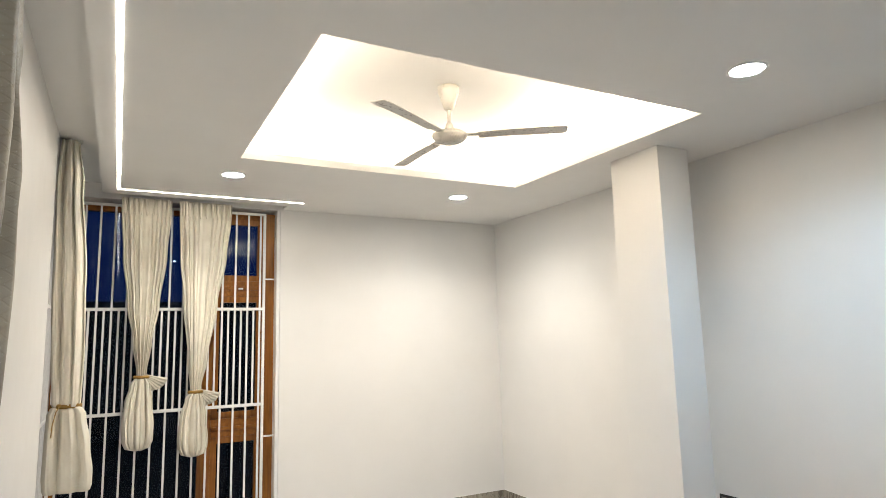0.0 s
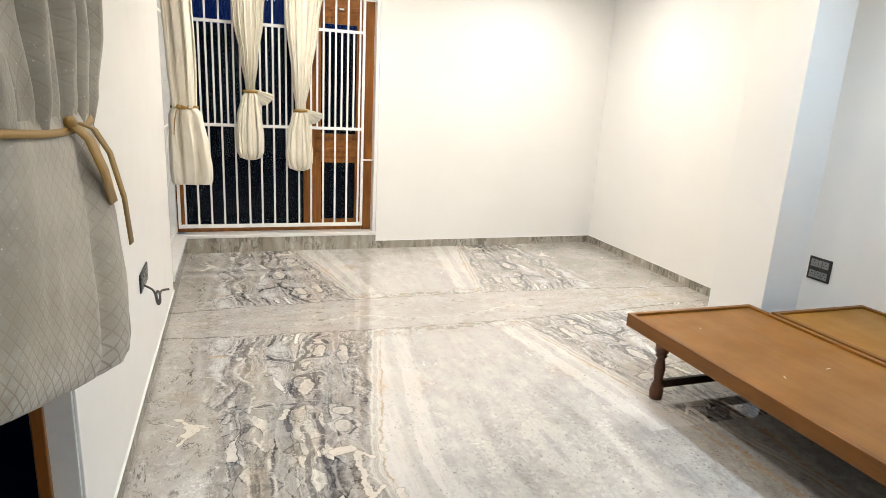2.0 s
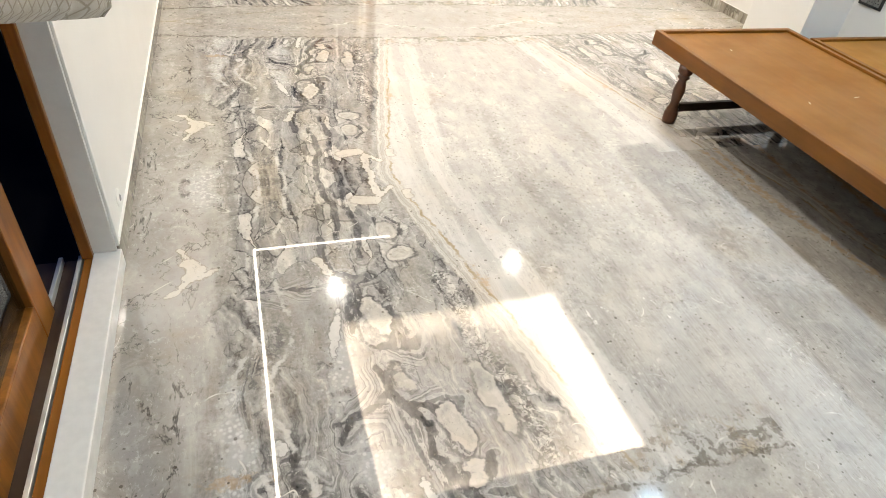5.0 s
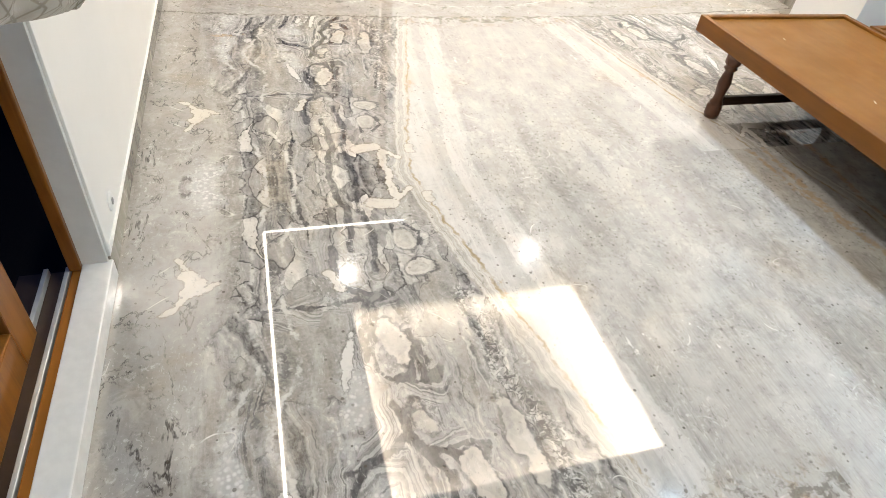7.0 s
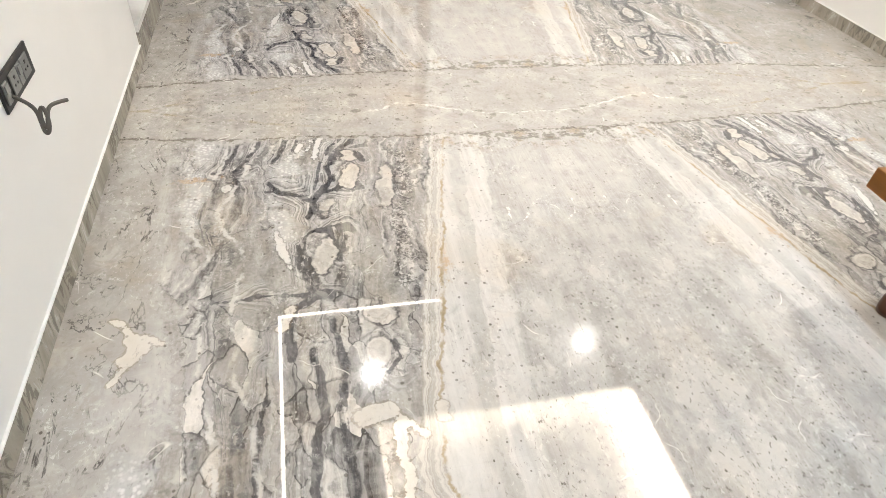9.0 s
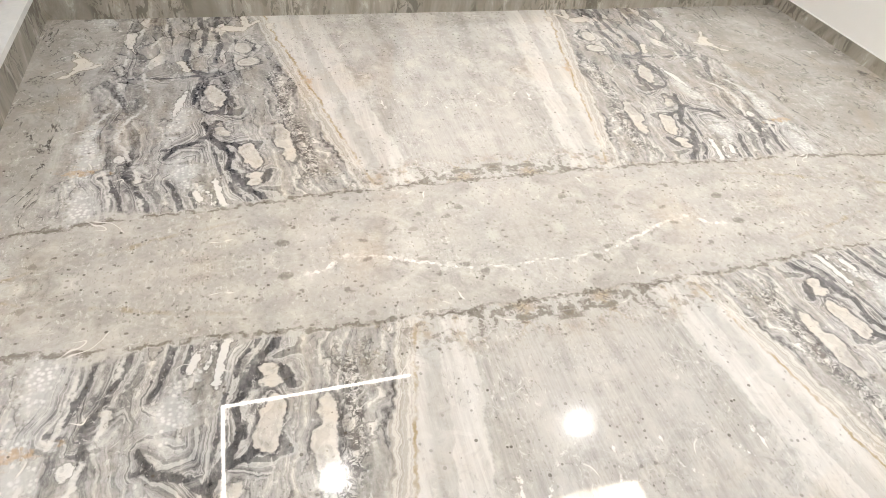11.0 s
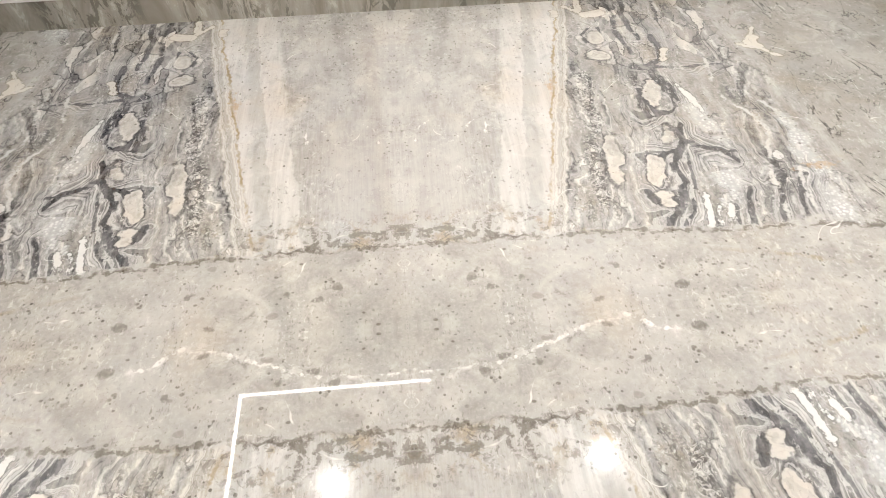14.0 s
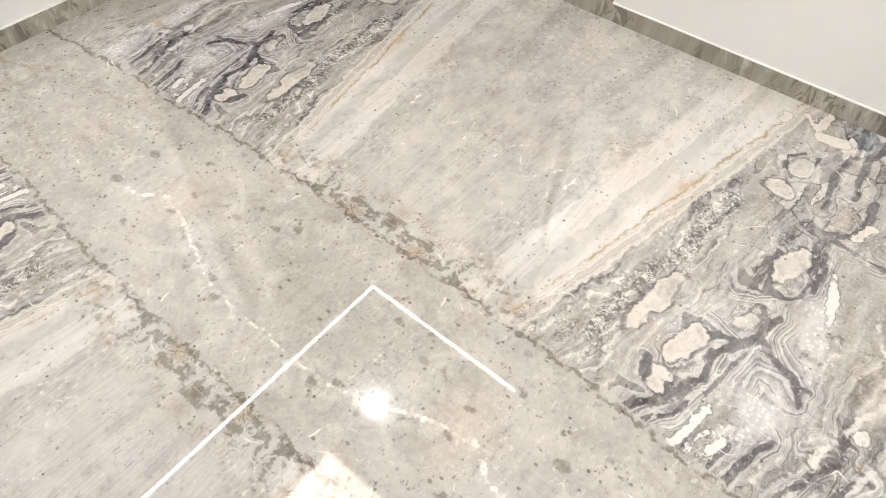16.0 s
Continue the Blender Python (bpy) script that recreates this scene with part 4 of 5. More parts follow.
# ---- curtains ----
def drape(name, rows, material, parent, pleats, amp, seed, along="x", n=300, label="", ex=0.62, lift=0.0, tight=0.0):
    """A gathered cloth skin through rows of (z, half_width, half_depth, shift); pleats fold its face."""
    rnd = random.Random(seed)
    ph = [rnd.uniform(0, 6.28) for _ in range(4)]
    zs, out = [], []
    for a, b in zip(rows, rows[1:]):
        k = max(2, int(abs(a[0] - b[0]) / 0.02))
        for q in range(k):
            f = q / k
            f = f * f * (3 - 2 * f)
            out.append([a[j] + (b[j] - a[j]) * (q / k if j == 0 else f) for j in range(5)])
    out.append(list(rows[-1]))
    bm = bmesh.new()
    lay = bm.loops.layers.uv.new("UVMap")
    rings = []
    for z, hw, hd, sh, am in out:
        ring = []
        for k in range(n):
            th = 2 * math.pi * k / n
            c, s = math.cos(th), math.sin(th)
            w = hw * math.copysign(abs(c) ** ex, c)
            d = hd * math.copysign(abs(s) ** ex, s)
            arg = pleats * w / max(hw, 0.01) * math.pi + ph[0] + 0.9 * math.sin(3 * w / max(hw, 0.01) + ph[1]) + 0.25 * math.sin(z * 4 + ph[2])
            fr = (arg / (2 * math.pi)) % 1.0 - 0.5
            fold = 0.75 * math.cos(arg * 0.5 + ph[1]) + 0.25 - 1.7 * math.exp(-(fr / 0.13) ** 2)
            d += math.copysign(1, s) * abs(s) ** 0.4 * amp * am * fold * (1 + 0.25 * math.sin(z * 7 + ph[3] + w * 9))
            face = math.copysign(1, s) * abs(s) ** 0.4
            d += face * am * 0.35 * amp * noise.noise((w / max(hw, 0.03) * 9 + seed, z * 3.2, seed * 1.7))
            d += face * am * 0.25 * amp * noise.noise((w / max(hw, 0.03) * 3 + z * 2.5, z * 3.5 - w / max(hw, 0.03) * 3, seed * 0.9))
            if tight:
                # accordion pleats at the gathered edge
                e = min(1.0, max(0.0, (w / hw - 0.45) / 0.15))
                d += face * e * tight * (1 - 1.8 * abs(math.sin(w / hw * 38 + 0.5 * math.sin(z * 3))) ** 0.7)
            ring.append(bm.verts.new((w + sh, d, z - lift * w * min(1.0, (rows[0][0] - z) / (rows[0][0] - rows[-1][0])))))
        rings.append(ring)
    z1, z0 = out[0][0], out[-1][0]
    for i, (a, b) in enumerate(zip(rings, rings[1:])):
        for k in range(n):
            f = bm.faces.new((a[k], a[(k + 1) % n], b[(k + 1) % n], b[k]))
            for l, (kk, ii) in zip(f.loops, ((k, i), (k + 1, i), (k + 1, i + 1), (k, i + 1))):
                l[lay].uv = (kk / n * 2.2, out[ii][0])
    bm.faces.new(rings[0])
    bm.faces.new(rings[-1][::-1])
    for f in bm.faces:
        f.smooth = True
    if along == "y":
        bmesh.ops.rotate(bm, verts=bm.verts[:], cent=(0, 0, 0), matrix=Matrix.Rotation(radians(90), 3, "Z"))
    return part(name, bm, material, parent, label, True)


def flounce(parent, x, z, size, material):
    """The fan of cloth that sticks out of the knot."""
    bm = bmesh.new()
    n = 22
    a = [bm.verts.new((x + 0.01, 0.006 * math.cos(k * 1.9), z + 0.03 - 0.05 * k / n)) for k in range(n + 1)]
    b = []
    for k in range(n + 1):
        g = radians(-12 - 62 * k / n)
        r = size * (1 - 0.25 * (k / n) ** 2)
        b.append(bm.verts.new((x + r * math.cos(g), -0.012 + 0.014 * math.cos(k * 1.9), z + 0.03 + r * math.sin(g))))
    mid = [bm.verts.new(((p.co.x + q.co.x) / 2, (p.co.y + q.co.y) / 2 - 0.012, (p.co.z + q.co.z) / 2)) for p, q in zip(a, b)]
    for r0, r1 in ((a, mid), (mid, b)):
        for k in range(n):
            bm.faces.new((r0[k], r0[k + 1], r1[k + 1], r1[k]))
    ob = part("flounce", bm, material, parent, smooth=True)
    m = ob.modifiers.new("thick", "SOLIDIFY")
    m.thickness = 0.004
    return ob


def window_curtain(x0, x1, xt, zt, zb, y, seed):
    c = empty("curtain", (xt, y, 0), "cream satin curtain gathered and knotted into a loop", "curtain", "knotted cream curtains")
    hw, sh = (x1 - x0) / 2, (x0 + x1) / 2 - xt
    drape("cloth", [(2.74, hw, 0.022, sh, 0.9), (2.66, hw * 0.98, 0.022, sh, 1.0), (2.62, hw * 0.97, 0.026, sh, 0.6), (2.3, hw * 0.86, 0.03, sh * 0.8, 1.0), (1.9, hw * 0.62, 0.035, sh * 0.5, 1.0),
                    (zt + 0.25, hw * 0.36, 0.04, sh * 0.2, 0.8), (zt + 0.03, hw * 0.20, 0.034, 0, 0.5), (zt, hw * 0.17, 0.028, 0, 0.3)], M_CREAM, c, 11, 0.018, seed)
    drape("lower_cloth", [(zt, 0.035, 0.03, 0, 0.3), (zt - 0.05, 0.07, 0.045, -0.005, 0.8), (zt - 0.2, 0.098, 0.065, -0.012, 1.0), (zt - 0.36, 0.112, 0.075, -0.012, 1.0), (zb + 0.07, 0.108, 0.07, -0.01, 0.9), (zb + 0.02, 0.085, 0.055, -0.008, 0.7), (zb, 0.03, 0.02, -0.005, 0.2)],
          M_CREAM, c, 5, 0.017, seed + 5)
    flounce(c, 0.02, zt - 0.01, 0.17, M_CREAM)
    bm = turned([(0.042, -0.012), (0.050, -0.008), (0.052, 0.0), (0.050, 0.008), (0.042, 0.012)], 24, (0, 0, zt))
    bmesh.ops.scale(bm, verts=bm.verts[:], vec=(1.15, 0.85, 1))
    part("tie", bm, M_RIBBON, c, "brown tie cord", True)
    for k in range(9):
        x = sh - hw * 0.85 + k * hw * 1.7 / 8
        part("pinch_pleat", turned([(0.004, 2.60), (0.010, 2.63), (0.012, 2.70), (0.010, 2.735)], 10, (x, -0.035, 0)), M_CREAM, c, smooth=True)
    return c


window_curtain(0.345, 0.715, 0.539, 1.345, 0.80, -0.075, 3)
window_curtain(0.765, 1.18, 0.931, 1.21, 0.715, -0.075, 8)

side = empty("curtain", (0.115, -1.1, 0), "cream satin curtain tied with a gold ribbon in the room corner", "curtain", "knotted cream curtains")
drape("cloth", [(2.84, 0.050, 0.07, -0.055, 0.6), (2.6, 0.072, 0.08, -0.045, 1.0), (2.0, 0.088, 0.08, -0.02, 1.0), (1.5, 0.086, 0.07, -0.005, 0.8), (1.27, 0.076, 0.05, 0.0, 0.4), (1.24, 0.072, 0.045, 0.0, 0.2)], M_CREAM, side, 3, 0.024, 21)
drape("lower_cloth", [(1.24, 0.075, 0.04, 0.0, 0.2), (1.2, 0.10, 0.06, 0.005, 0.8), (1.0, 0.118, 0.085, 0.018, 1.0), (0.85, 0.128, 0.09, 0.026, 1.0), (0.785, 0.125, 0.085, 0.028, 0.9), (0.762, 0.118, 0.07, 0.028, 0.5)], M_CREAM, side, 2, 0.024, 22)
bm = turned([(0.07, -0.014), (0.078, -0.010), (0.080, 0.0), (0.078, 0.010), (0.07, 0.014)], 32, (0, 0, 1.245))
bmesh.ops.scale(bm, verts=bm.verts[:], vec=(1.05, 0.62, 1))
part("ribbon", bm, M_RIBBON, side, "gold satin ribbon", True)
bm = turned([(0.003, -0.012), (0.012, -0.008), (0.015, 0.0), (0.012, 0.008), (0.003, 0.012)], 18, (-0.03, -0.062, 1.25))
part("knot", bm, M_RIBBON, side, "gold satin ribbon knot", True)
part("hook", boxes((-0.008, 0.008, -0.008, 0.008, 2.84, 2.86)), M_ALU, side)

near = empty("curtain", (0.115, -4.15, 0), "silver-grey brocade curtain bundled up and tied with gold ribbon", "curtain")
drape("cloth", [(2.84, 0.50, 0.03, -0.15, 0.8), (2.2, 0.50, 0.036, -0.15, 1.0), (1.75, 0.47, 0.045, -0.15, 1.0), (1.5, 0.39, 0.058, -0.15, 0.8), (1.38, 0.30, 0.062, -0.17, 0.5), (1.33, 0.28, 0.060, -0.18, 0.25)], M_GREYCLOTH, near, 11, 0.026, 31, "y", 640, ex=0.8, tight=0.010)
drape("lower_cloth", [(1.36, 0.28, 0.060, -0.18, 0.25), (1.32, 0.32, 0.074, -0.18, 0.6), (1.18, 0.39, 0.086, -0.18, 1.0), (1.08, 0.43, 0.092, -0.185, 1.0), (0.985, 0.45, 0.092, -0.19, 0.8), (0.952, 0.45, 0.082, -0.19, 0.6), (0.937, 0.435, 0.06, -0.19, 0.3)], M_GREYCLOTH, near, 3, 0.015, 33, "y", 560, ex=0.7, lift=0.33, tight=0.006)


def ribbon(pts, width, parent, name="ribbon"):
    """A flat ribbon through points (x, y, z)."""
    bm = bmesh.new()
    prev = None
    for k, c in enumerate(pts):
        a = bm.verts.new((c[0], c[1], c[2] + width / 2))
        b = bm.verts.new((c[0] + 0.004, c[1] + 0.002, c[2] - width / 2))
        if prev:
            bm.faces.new((prev[0], a, b, prev[1]))
        prev = (a, b)
    ob = part(name, bm, M_RIBBON, parent, "gold satin ribbon", True)
    m = ob.modifiers.new("thick", "SOLIDIFY")
    m.thickness = 0.002
    return ob


loopr = [(0.070 * math.copysign(abs(math.sin(a)) ** 0.8, math.sin(a)), -0.18 + 0.290 * math.copysign(abs(math.cos(a)) ** 0.8, math.cos(a)), 1.345 + 0.006 * math.sin(3 * a)) for a in [2 * math.pi * k / 64 for k in range(65)]]
ribbon(loopr, 0.010, near)
bow = turned([(0.002, -0.010), (0.007, -0.007), (0.009, 0.0), (0.007, 0.007), (0.002, 0.010)], 20, (0.072, -0.20, 1.35))
bmesh.ops.scale(bow, verts=bow.verts[:], vec=(1, 1.7, 1), space=Matrix.Translation((-0.072, 0.20, -1.35)))
part("knot", bow, M_RIBBON, near, "gold satin ribbon knot", True)


def tail(parent, pts, w):
    """A hanging ribbon end, its width along y."""
    bm = bmesh.new()
    prev = None
    for c in pts:
        a, b = bm.verts.new((c[0], c[1] - w / 2, c[2])), bm.verts.new((c[0] + 0.003, c[1] + w / 2, c[2]))
        if prev:
            bm.faces.new((prev[0], a, b, prev[1]))
        prev = (a, b)
    ob = part("ribbon_tail", bm, M_RIBBON, parent, "hanging gold ribbon end", True)
    m = ob.modifiers.new("thick", "SOLIDIFY")
    m.thickness = 0.002


tail(side, [(-0.03, -0.07, 1.25), (-0.045, -0.09, 1.22), (-0.058, -0.098, 1.15), (-0.062, -0.10, 1.08)], 0.022)
tail(near, [(0.078, -0.20, 1.345), (0.088, -0.17, 1.325), (0.096, -0.12, 1.27), (0.099, -0.08, 1.21)], 0.045)
tail(near, [(0.078, -0.19, 1.35), (0.082, -0.11, 1.335), (0.090, -0.04, 1.29), (0.096, 0.03, 1.20), (0.096, 0.075, 1.10)], 0.026)

# ---- marble floor, last ----
CX, J1, LEN = 1.655, -1.66, 1.694     # long joint, cross joint, slab length
U1, STEP = RX - CX, 0.009


def seg_dist(p, pts):
    best = np.full(p.shape[0], 9.0)
    for a, b in zip(pts, pts[1:]):
        a, b = np.array(a), np.array(b)
        ab = b - a
        t = np.clip(((p - a) @ ab) / (ab @ ab), 0, 1)
        best = np.minimum(best, np.linalg.norm(p - a - t[:, None] * ab, axis=1))
    return best


def ell(p, cu, cv, au, av, tilt=0.0):
    c, s = math.cos(radians(tilt)), math.sin(radians(tilt))
    d = p - np.array((cu, cv))
    x, y = d[:, 0] * c + d[:, 1] * s, -d[:, 0] * s + d[:, 1] * c
    return (np.sqrt((x / au) ** 2 + (y / av) ** 2) - 1) * min(au, av)


nu, nv = int(round(U1 / STEP)), int(round(LEN / STEP))
us, vs = np.linspace(0, U1, nu + 1), np.linspace(0, LEN, nv + 1)
GU, GV = np.meshgrid(us, vs)                       # rows along v
flat = np.stack([GU.ravel(), GV.ravel()], 1)
warp = np.array([[noise.noise((a * 5, b * 5, 3.1)), noise.noise((a * 5, b * 5, 9.7)), noise.noise((a * 16, b * 16, 1.3)), noise.noise((a * 16, b * 16, 6.9))] for a, b in flat])
Q = flat + 0.012 * warp[:, :2] + 0.010 * warp[:, 2:]
qu, qv = Q[:, 0], Q[:, 1]
branch = np.full(len(Q), 9.0)
for half, line in ((0.011, [(0.985, 0.754), (0.966, 0.69), (0.945, 0.622), (0.885, 0.602), (0.845, 0.575)]),
                   (0.010, [(0.97, 0.665), (1.02, 0.625), (1.085, 0.602), (1.115, 0.545)]),
                   (0.004, [(1.085, 0.602), (1.13, 0.59)]),
                   (0.011, [(0.94, 0.62), (0.90, 0.55), (0.90, 0.46), (0.85, 0.357), (0.79, 0.27)]),
                   (0.004, [(0.96, 0.61), (0.945, 0.506), (0.912, 0.397), (0.85, 0.277)]),
                   (0.011, [(0.775, 0.43), (0.79, 0.38), (0.83, 0.365), (0.857, 0.40)]),
                   (0.008, [(0.914, 0.974), (0.906, 0.887), (0.915, 0.825), (0.973, 0.816), (1.0, 0.856), (1.02, 0.942), (1.013, 1.032), (1.0, 1.12)]),
                   (0.004, [(0.985, 0.754), (0.973, 0.816), (0.887, 0.804), (0.872, 0.863), (0.893, 0.926)]),
                   (0.012, [(1.025, 0.885), (0.996, 0.972), (0.99, 1.05), (1.0, 1.12), (0.949, 1.111)]),
                   (0.005, [(0.96, 1.103), (1.05, 1.10), (1.15, 1.08), (1.27, 1.09)]),
                   (0.012, [(1.0, 1.12), (1.05, 1.15), (1.065, 1.215), (1.05, 1.32)])):
    branch = np.minimum(branch, seg_dist(Q, line) - half)
for half, line in ((0.006, [(0.86, 1.41), (0.845, 1.30), (0.79, 1.30), (0.775, 1.36), (0.82, 1.41)]),
                   (0.009, [(1.045, 0.24), (1.07, 0.33), (1.10, 0.42)]),
                   (0.003, [(1.0, 0.25), (1.03, 0.36)]),
                   (0.010, [(1.15, 0.25), (1.19, 0.40), (1.24, 0.47)]),
                   (0.007, [(1.21, 0.24), (1.26, 0.40), (1.30, 0.47)]),
                   (0.008, [(0.95, 1.20), (0.92, 1.35), (0.95, 1.50), (0.93, 1.69)]),
                   (0.005, [(1.12, 1.35), (1.16, 1.69)]),
                   (0.009, [(1.0, 1.30), (0.99, 1.50), (1.03, 1.69)])):
    branch = np.minimum(branch, seg_dist(Q, line) - half)
island = np.full(len(Q), 9.0)
for e in ((0.833, 0.525, 0.030, 0.068, -11), (0.808, 0.415, 0.040, 0.014, 6), (0.818, 0.376, 0.016, 0.012, 0), (0.95, 0.93, 0.033, 0.085, -8), (0.925, 0.70, 0.020, 0.042, -22), (0.715, 0.60, 0.026, 0.12, -11),
          (0.83, 1.33, 0.036, 0.05, 0), (0.81, 1.20, 0.042, 0.03, 0), (1.19, 0.435, 0.018, 0.02, 0)):
    island = np.minimum(island, ell(Q, *e))
shards = np.full(len(Q), 9.0)
for e in ((0.935, 0.33, 0.013, 0.075, -12), (1.01, 0.335, 0.010, 0.042, -16), (1.075, 0.895, 0.015, 0.09, 17), (1.258, 0.565, 0.016, 0.02, 0), (0.965, 0.30, 0.006, 0.05, -12)):
    shards = np.minimum(shards, ell(Q, *e))
crystals = np.minimum(np.minimum(ell(Q, 1.34, 0.29, 0.05, 0.12, -4), ell(Q, 1.36, 0.58, 0.035, 0.17, 3)), np.minimum(ell(Q, 1.09, 0.77, 0.035, 0.12, 12), np.minimum(ell(Q, 1.43, 1.62, 0.05, 0.09), ell(Q, 1.05, 0.46, 0.03, 0.10, -14))))
chain = seg_dist(Q, [(0.63, 0.40), (0.645, 0.53), (0.66, 0.69), (0.70, 0.80), (0.69, 0.95), (0.72, 1.08)])
stain = np.minimum(ell(Q, 1.36, 0.505, 0.040, 0.014, 8), ell(Q, 0.585, 1.03, 0.010, 0.04, -12))
calcite = seg_dist(Q, [(0.765, 0.078), (0.655, 0.058), (0.573, 0.014), (0.488, 0.035), (0.424, 0.059), (0.373, 0.085), (0.297, 0.104), (0.18, 0.130), (0.08, 0.137), (0.018, 0.123)])
flow_u = qu - 0.20 * qv + 0.028 * np.sin(qv * 5.3 + qu * 3) + 0.25 * np.clip(0.05 - np.maximum(island, 0), 0, 0.05)
u_out = 1.46 - 0.10 * np.clip(qv - 0.6, 0, 1) + 0.16 * np.exp(-((qv - 1.66) / 0.10) ** 2)
u_vein = 0.378 + 0.213 * qv
v_band = 0.287 - 0.045 * (qu / 1.25) ** 2
zone = np.minimum(np.minimum(u_out - qu, qu - u_vein - 0.045), qv - v_band - 0.01)
band = qv - v_band
vein = qu - u_vein
strip_f = qu - (0.25 + 0.145 * qv)
chips = np.full(len(Q), 9.0)
for half, line in ((0.010, [(1.51, 1.13), (1.455, 1.19), (1.39, 1.22)]), (0.022, [(1.455, 1.20), (1.435, 1.225), (1.465, 1.27)]), (0.008, [(1.475, 1.30), (1.49, 1.335)]),
                   (0.026, [(0.895, 1.525), (0.835, 1.515)]), (0.009, [(0.815, 1.54), (0.765, 1.60)]), (0.012, [(0.815, 1.56), (0.82, 1.62), (0.812, 1.694)]), (0.014, [(0.70, 1.53), (0.71, 1.565)]),
                   (0.012, [(1.06, 1.15), (1.068, 1.19), (1.08, 1.23)])):
    chips = np.minimum(chips, seg_dist(Q, line) - half)
column = seg_dist(Q, [(1.21, 0.24), (1.24, 0.457), (1.29, 0.60), (1.32, 0.70), (1.30, 0.80), (1.25, 0.87), (1.235, 0.95), (1.255, 1.05), (1.265, 1.15), (1.25, 1.27), (1.25, 1.37), (1.20, 1.53), (1.19, 1.69)])
lensf = qv - 0.27 * np.clip(1 - (qu / 1.62) ** 2, 0, 1)
clumps = np.full(len(Q), 9.0)
for e in ((0.0, 0.345, 0.042, 0.026), (0.075, 0.338, 0.035, 0.012), (0.13, 0.342, 0.022, 0.010), (0.072, 0.312, 0.014, 0.010), (0.155, 0.300, 0.035, 0.008), (0.39, 0.282, 0.013, 0.010), (0.27, 0.296, 0.040, 0.007), (0.20, 0.315, 0.016, 0.008)):
    clumps = np.minimum(clumps, ell(Q, *e))
pebbles = np.full(len(Q), 9.0)
for e in ((0.186, 0.148, 0.021, 0.013), (0.242, 0.104, 0.018, 0.011), (0.423, 0.077, 0.014, 0.010), (0.523, 0.036, 0.013, 0.009), (0.765, 0.064, 0.022, 0.015), (0.207, 0.177, 0.010, 0.008), (0.323, 0.136, 0.010, 0.009), (0.843, 0.142, 0.012, 0.009), (0.60, 0.15, 0.011, 0.008)):
    pebbles = np.minimum(pebbles, ell(Q, *e))
cracks = np.minimum(seg_dist(Q, [(0.30, 0.882), (0.244, 0.815), (0.19, 0.75), (0.09, 0.692)]), np.minimum(seg_dist(Q, [(0.31, 0.753), (0.312, 0.834)]), seg_dist(Q, [(0.055, 0.741), (0.077, 0.826), (0.135, 0.887)])))
FIELDS = {"slab": np.stack([flat[:, 0], flat[:, 1], np.zeros(len(flat))], 1), "figure_a": np.stack([branch, island, zone], 1),
          "figure_b": np.stack([band, vein, strip_f], 1), "figure_c": np.stack([chips, column, lensf], 1),
          "figure_d": np.stack([calcite, chain, crystals], 1), "figure_e": np.stack([flow_u, stain, shards], 1), "figure_f": np.stack([clumps, pebbles, cracks], 1)}

floor = tagged(part("floor", boxes((-0.0, RX, SY, 0, -0.12, -0.02)), M_SCREED), "polished grey bookmatched marble floor with a pale cross band", "floor", kind="structure")


# a plainer slab: no swirls, one golden vein along it
one = np.ones(len(flat))
brown = np.full(len(flat), 9.0)
for k, (base, half) in enumerate(((0.76, 0.006), (0.83, 0.012), (1.02, 0.010), (1.20, 0.020))):
    brown = np.minimum(brown, np.abs(flat[:, 0] - base - 0.06 * np.sin(flat[:, 1] * 2.6 + k) - 0.02 * warp[:, 0]) - half)
lead = flat[:, 0] - 0.90 - 0.05 * np.sin(flat[:, 1] * 2.6) - 0.015 * np.sin(flat[:, 1] * 11)
CUT = {"slab": FIELDS["slab"], "figure_a": np.stack([one, one, -one], 1),
       "figure_b": np.stack([one, lead, -one], 1), "figure_c": np.stack([one, one, one], 1), "figure_d": np.stack([one, one, one], 1), "figure_e": np.stack([one, brown, one], 1), "figure_f": np.stack([one, one, one], 1)}


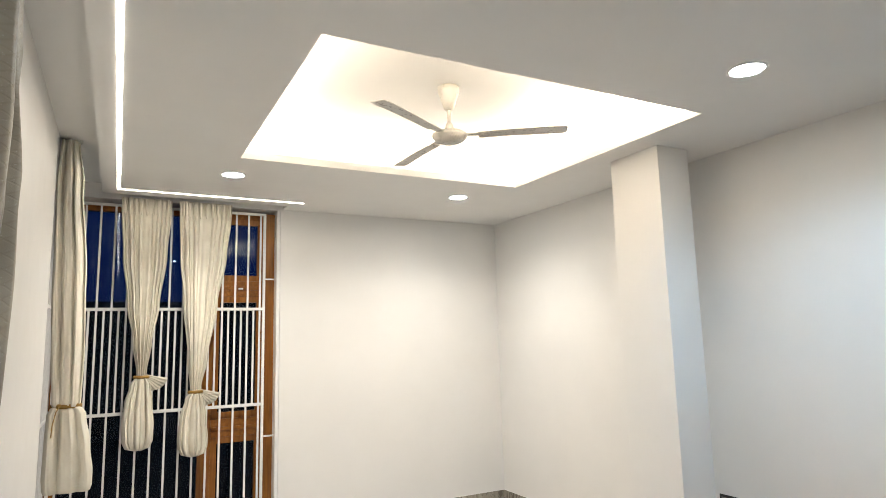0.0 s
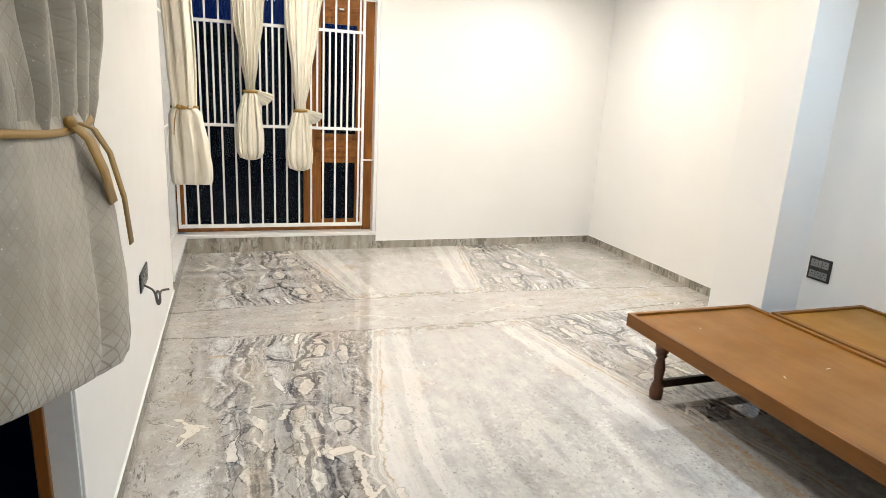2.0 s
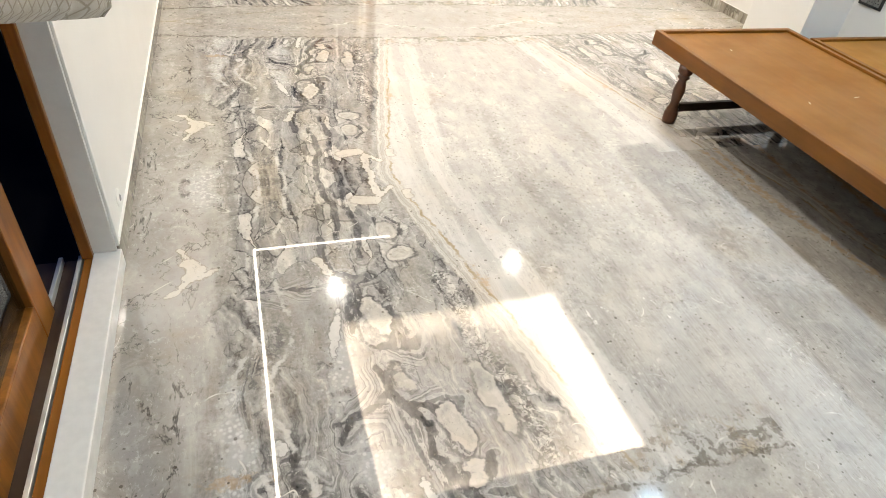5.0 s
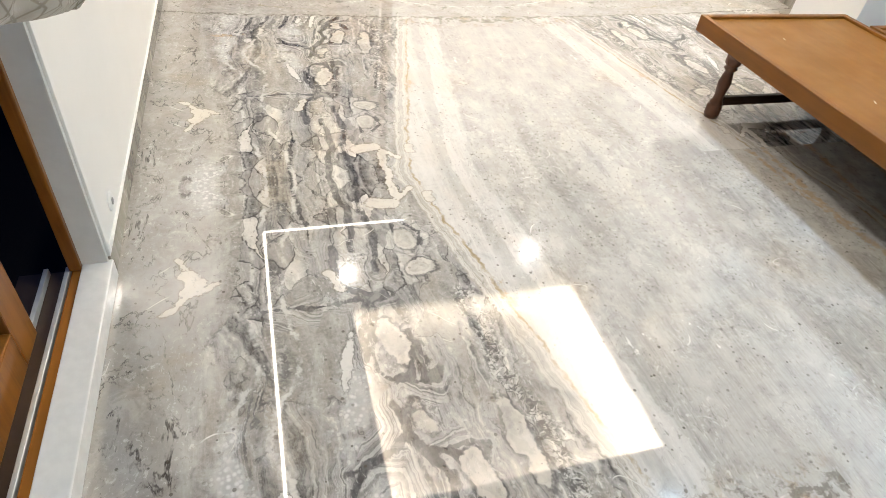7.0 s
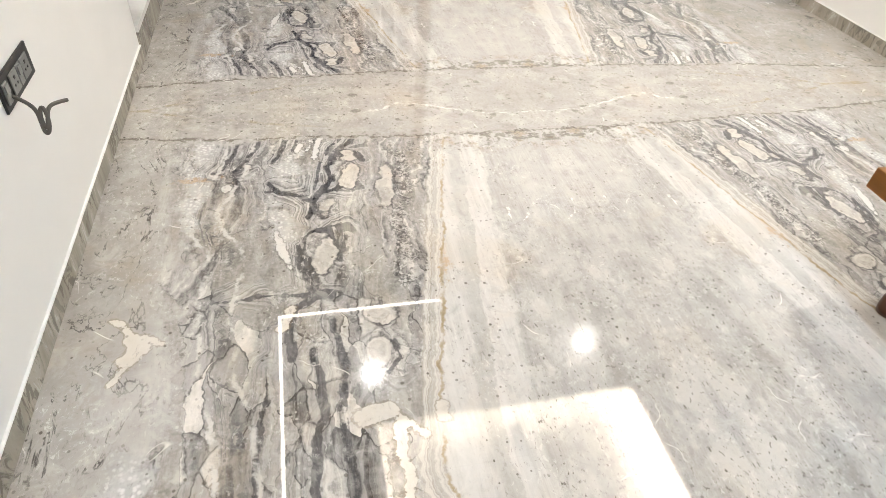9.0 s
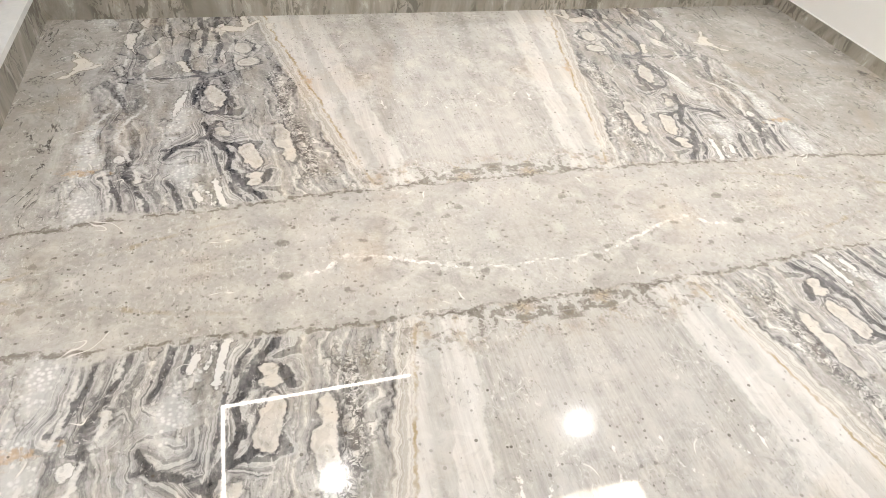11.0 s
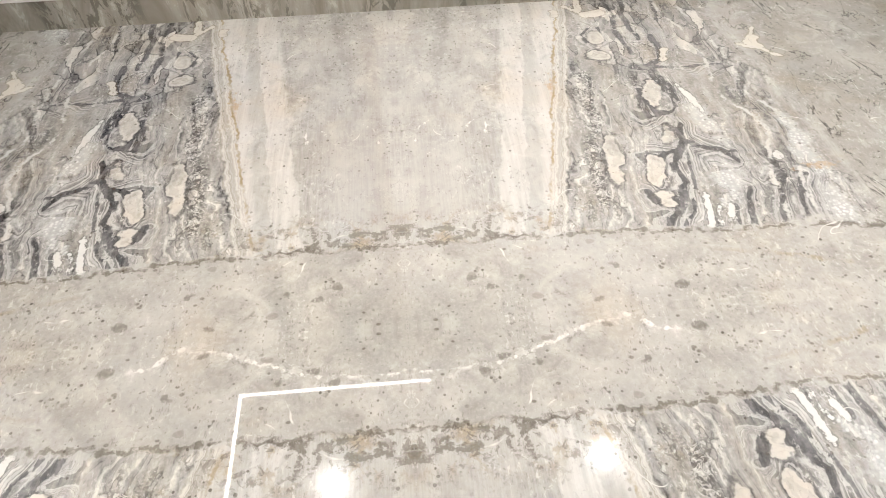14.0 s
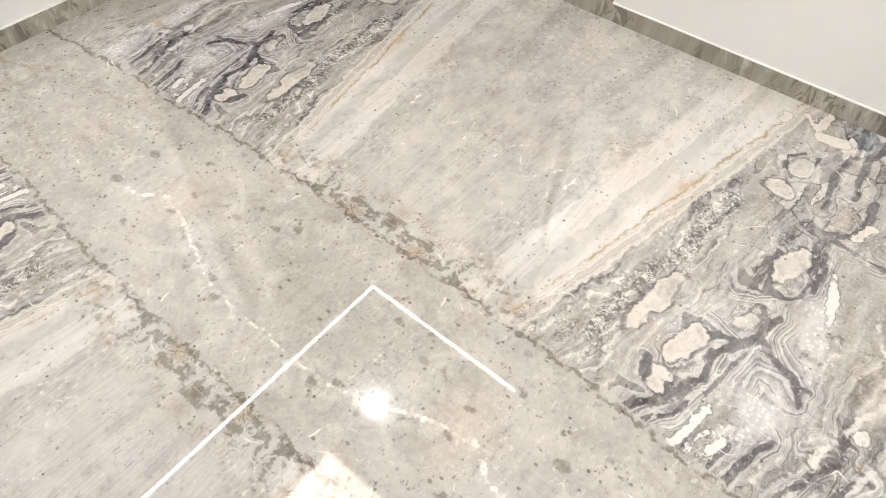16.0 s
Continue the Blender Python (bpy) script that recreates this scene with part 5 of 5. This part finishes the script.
def slab(u0, u1, v0, v1, sx, row, plain_cut=False):
    """One marble slab: the figure from u0..u1, v0..v1, mirrored by sx about the long joint and placed in a row."""
    i0, i1 = np.searchsorted(us, u0 - 1e-6), min(np.searchsorted(us, u1 - 1e-6), nu)
    j0, j1 = np.searchsorted(vs, v0 - 1e-6), min(np.searchsorted(vs, v1 - 1e-6), nv)
    jj, ii = np.meshgrid(np.arange(j0, j1 + 1), np.arange(i0, i1 + 1), indexing="ij")
    idx = (jj * (nu + 1) + ii).ravel()
    uu, vv = flat[idx, 0].copy(), flat[idx, 1].copy()
    gap = 0.00006
    uu = np.clip(uu, us[i0] + gap, us[i1] - gap)
    vv = np.clip(vv, vs[j0] + gap, vs[j1] - gap)
    x = CX + sx * uu
    base, sy = row
    y = base + sy * vv
    w, h = i1 - i0 + 1, j1 - j0 + 1
    a = (np.arange(h - 1)[:, None] * w + np.arange(w - 1)[None]).ravel()
    quads = np.stack([a, a + 1, a + w + 1, a + w], 1)
    if sx * sy < 0:
        quads = quads[:, ::-1]
    n0 = len(x)
    edge = np.concatenate([np.arange(w), np.arange(1, h) * w + w - 1, np.arange(w - 2, -1, -1) + (h - 1) * w, np.arange(h - 2, 0, -1) * w])
    pts = np.concatenate([np.stack([x, y, np.zeros(n0)], 1), np.stack([x[edge], y[edge], np.full(len(edge), -0.02)], 1)])
    k = np.arange(len(edge))
    side_q = np.stack([edge, n0 + k, n0 + (k + 1) % len(edge), edge[(k + 1) % len(edge)]], 1)
    if sx * sy < 0:
        side_q = side_q[:, ::-1]
    me = bpy.data.meshes.new("marble_slab")
    me.from_pydata(pts.tolist(), [], np.concatenate([quads, side_q]).tolist())
    src = np.concatenate([idx, idx[edge]])
    for nm, data in FIELDS.items():
        if plain_cut:
            data = CUT[nm]
        if nm == "figure_d" and row == (J1, 1):
            data = data + np.array((9.0, 0.0, 0.0))
        at = me.attributes.new(nm, "FLOAT_VECTOR", "POINT")
        at.data.foreach_set("vector", data[src].astype(np.float32).ravel())
    me.materials.append(M_STONE)
    ob = new("marble_slab", me)
    ob.parent = floor
    return ob


J2 = J1 - LEN                      # second cross joint
J3 = J2 - LEN                      # third cross joint
for row, v0, v1 in (((J1, 1), 0, -J1), ((J1, -1), 0, LEN), ((J3, 1), 0, LEN), ((J3, -1), 0, J3 - SY)):
    slab(0, CX, v0, v1, -1, row)
    slab(0, CX, v0, v1, 1, row, row == (J3, 1))
    slab(CX, U1, v0, v1, 1, row, row == (J3, 1))
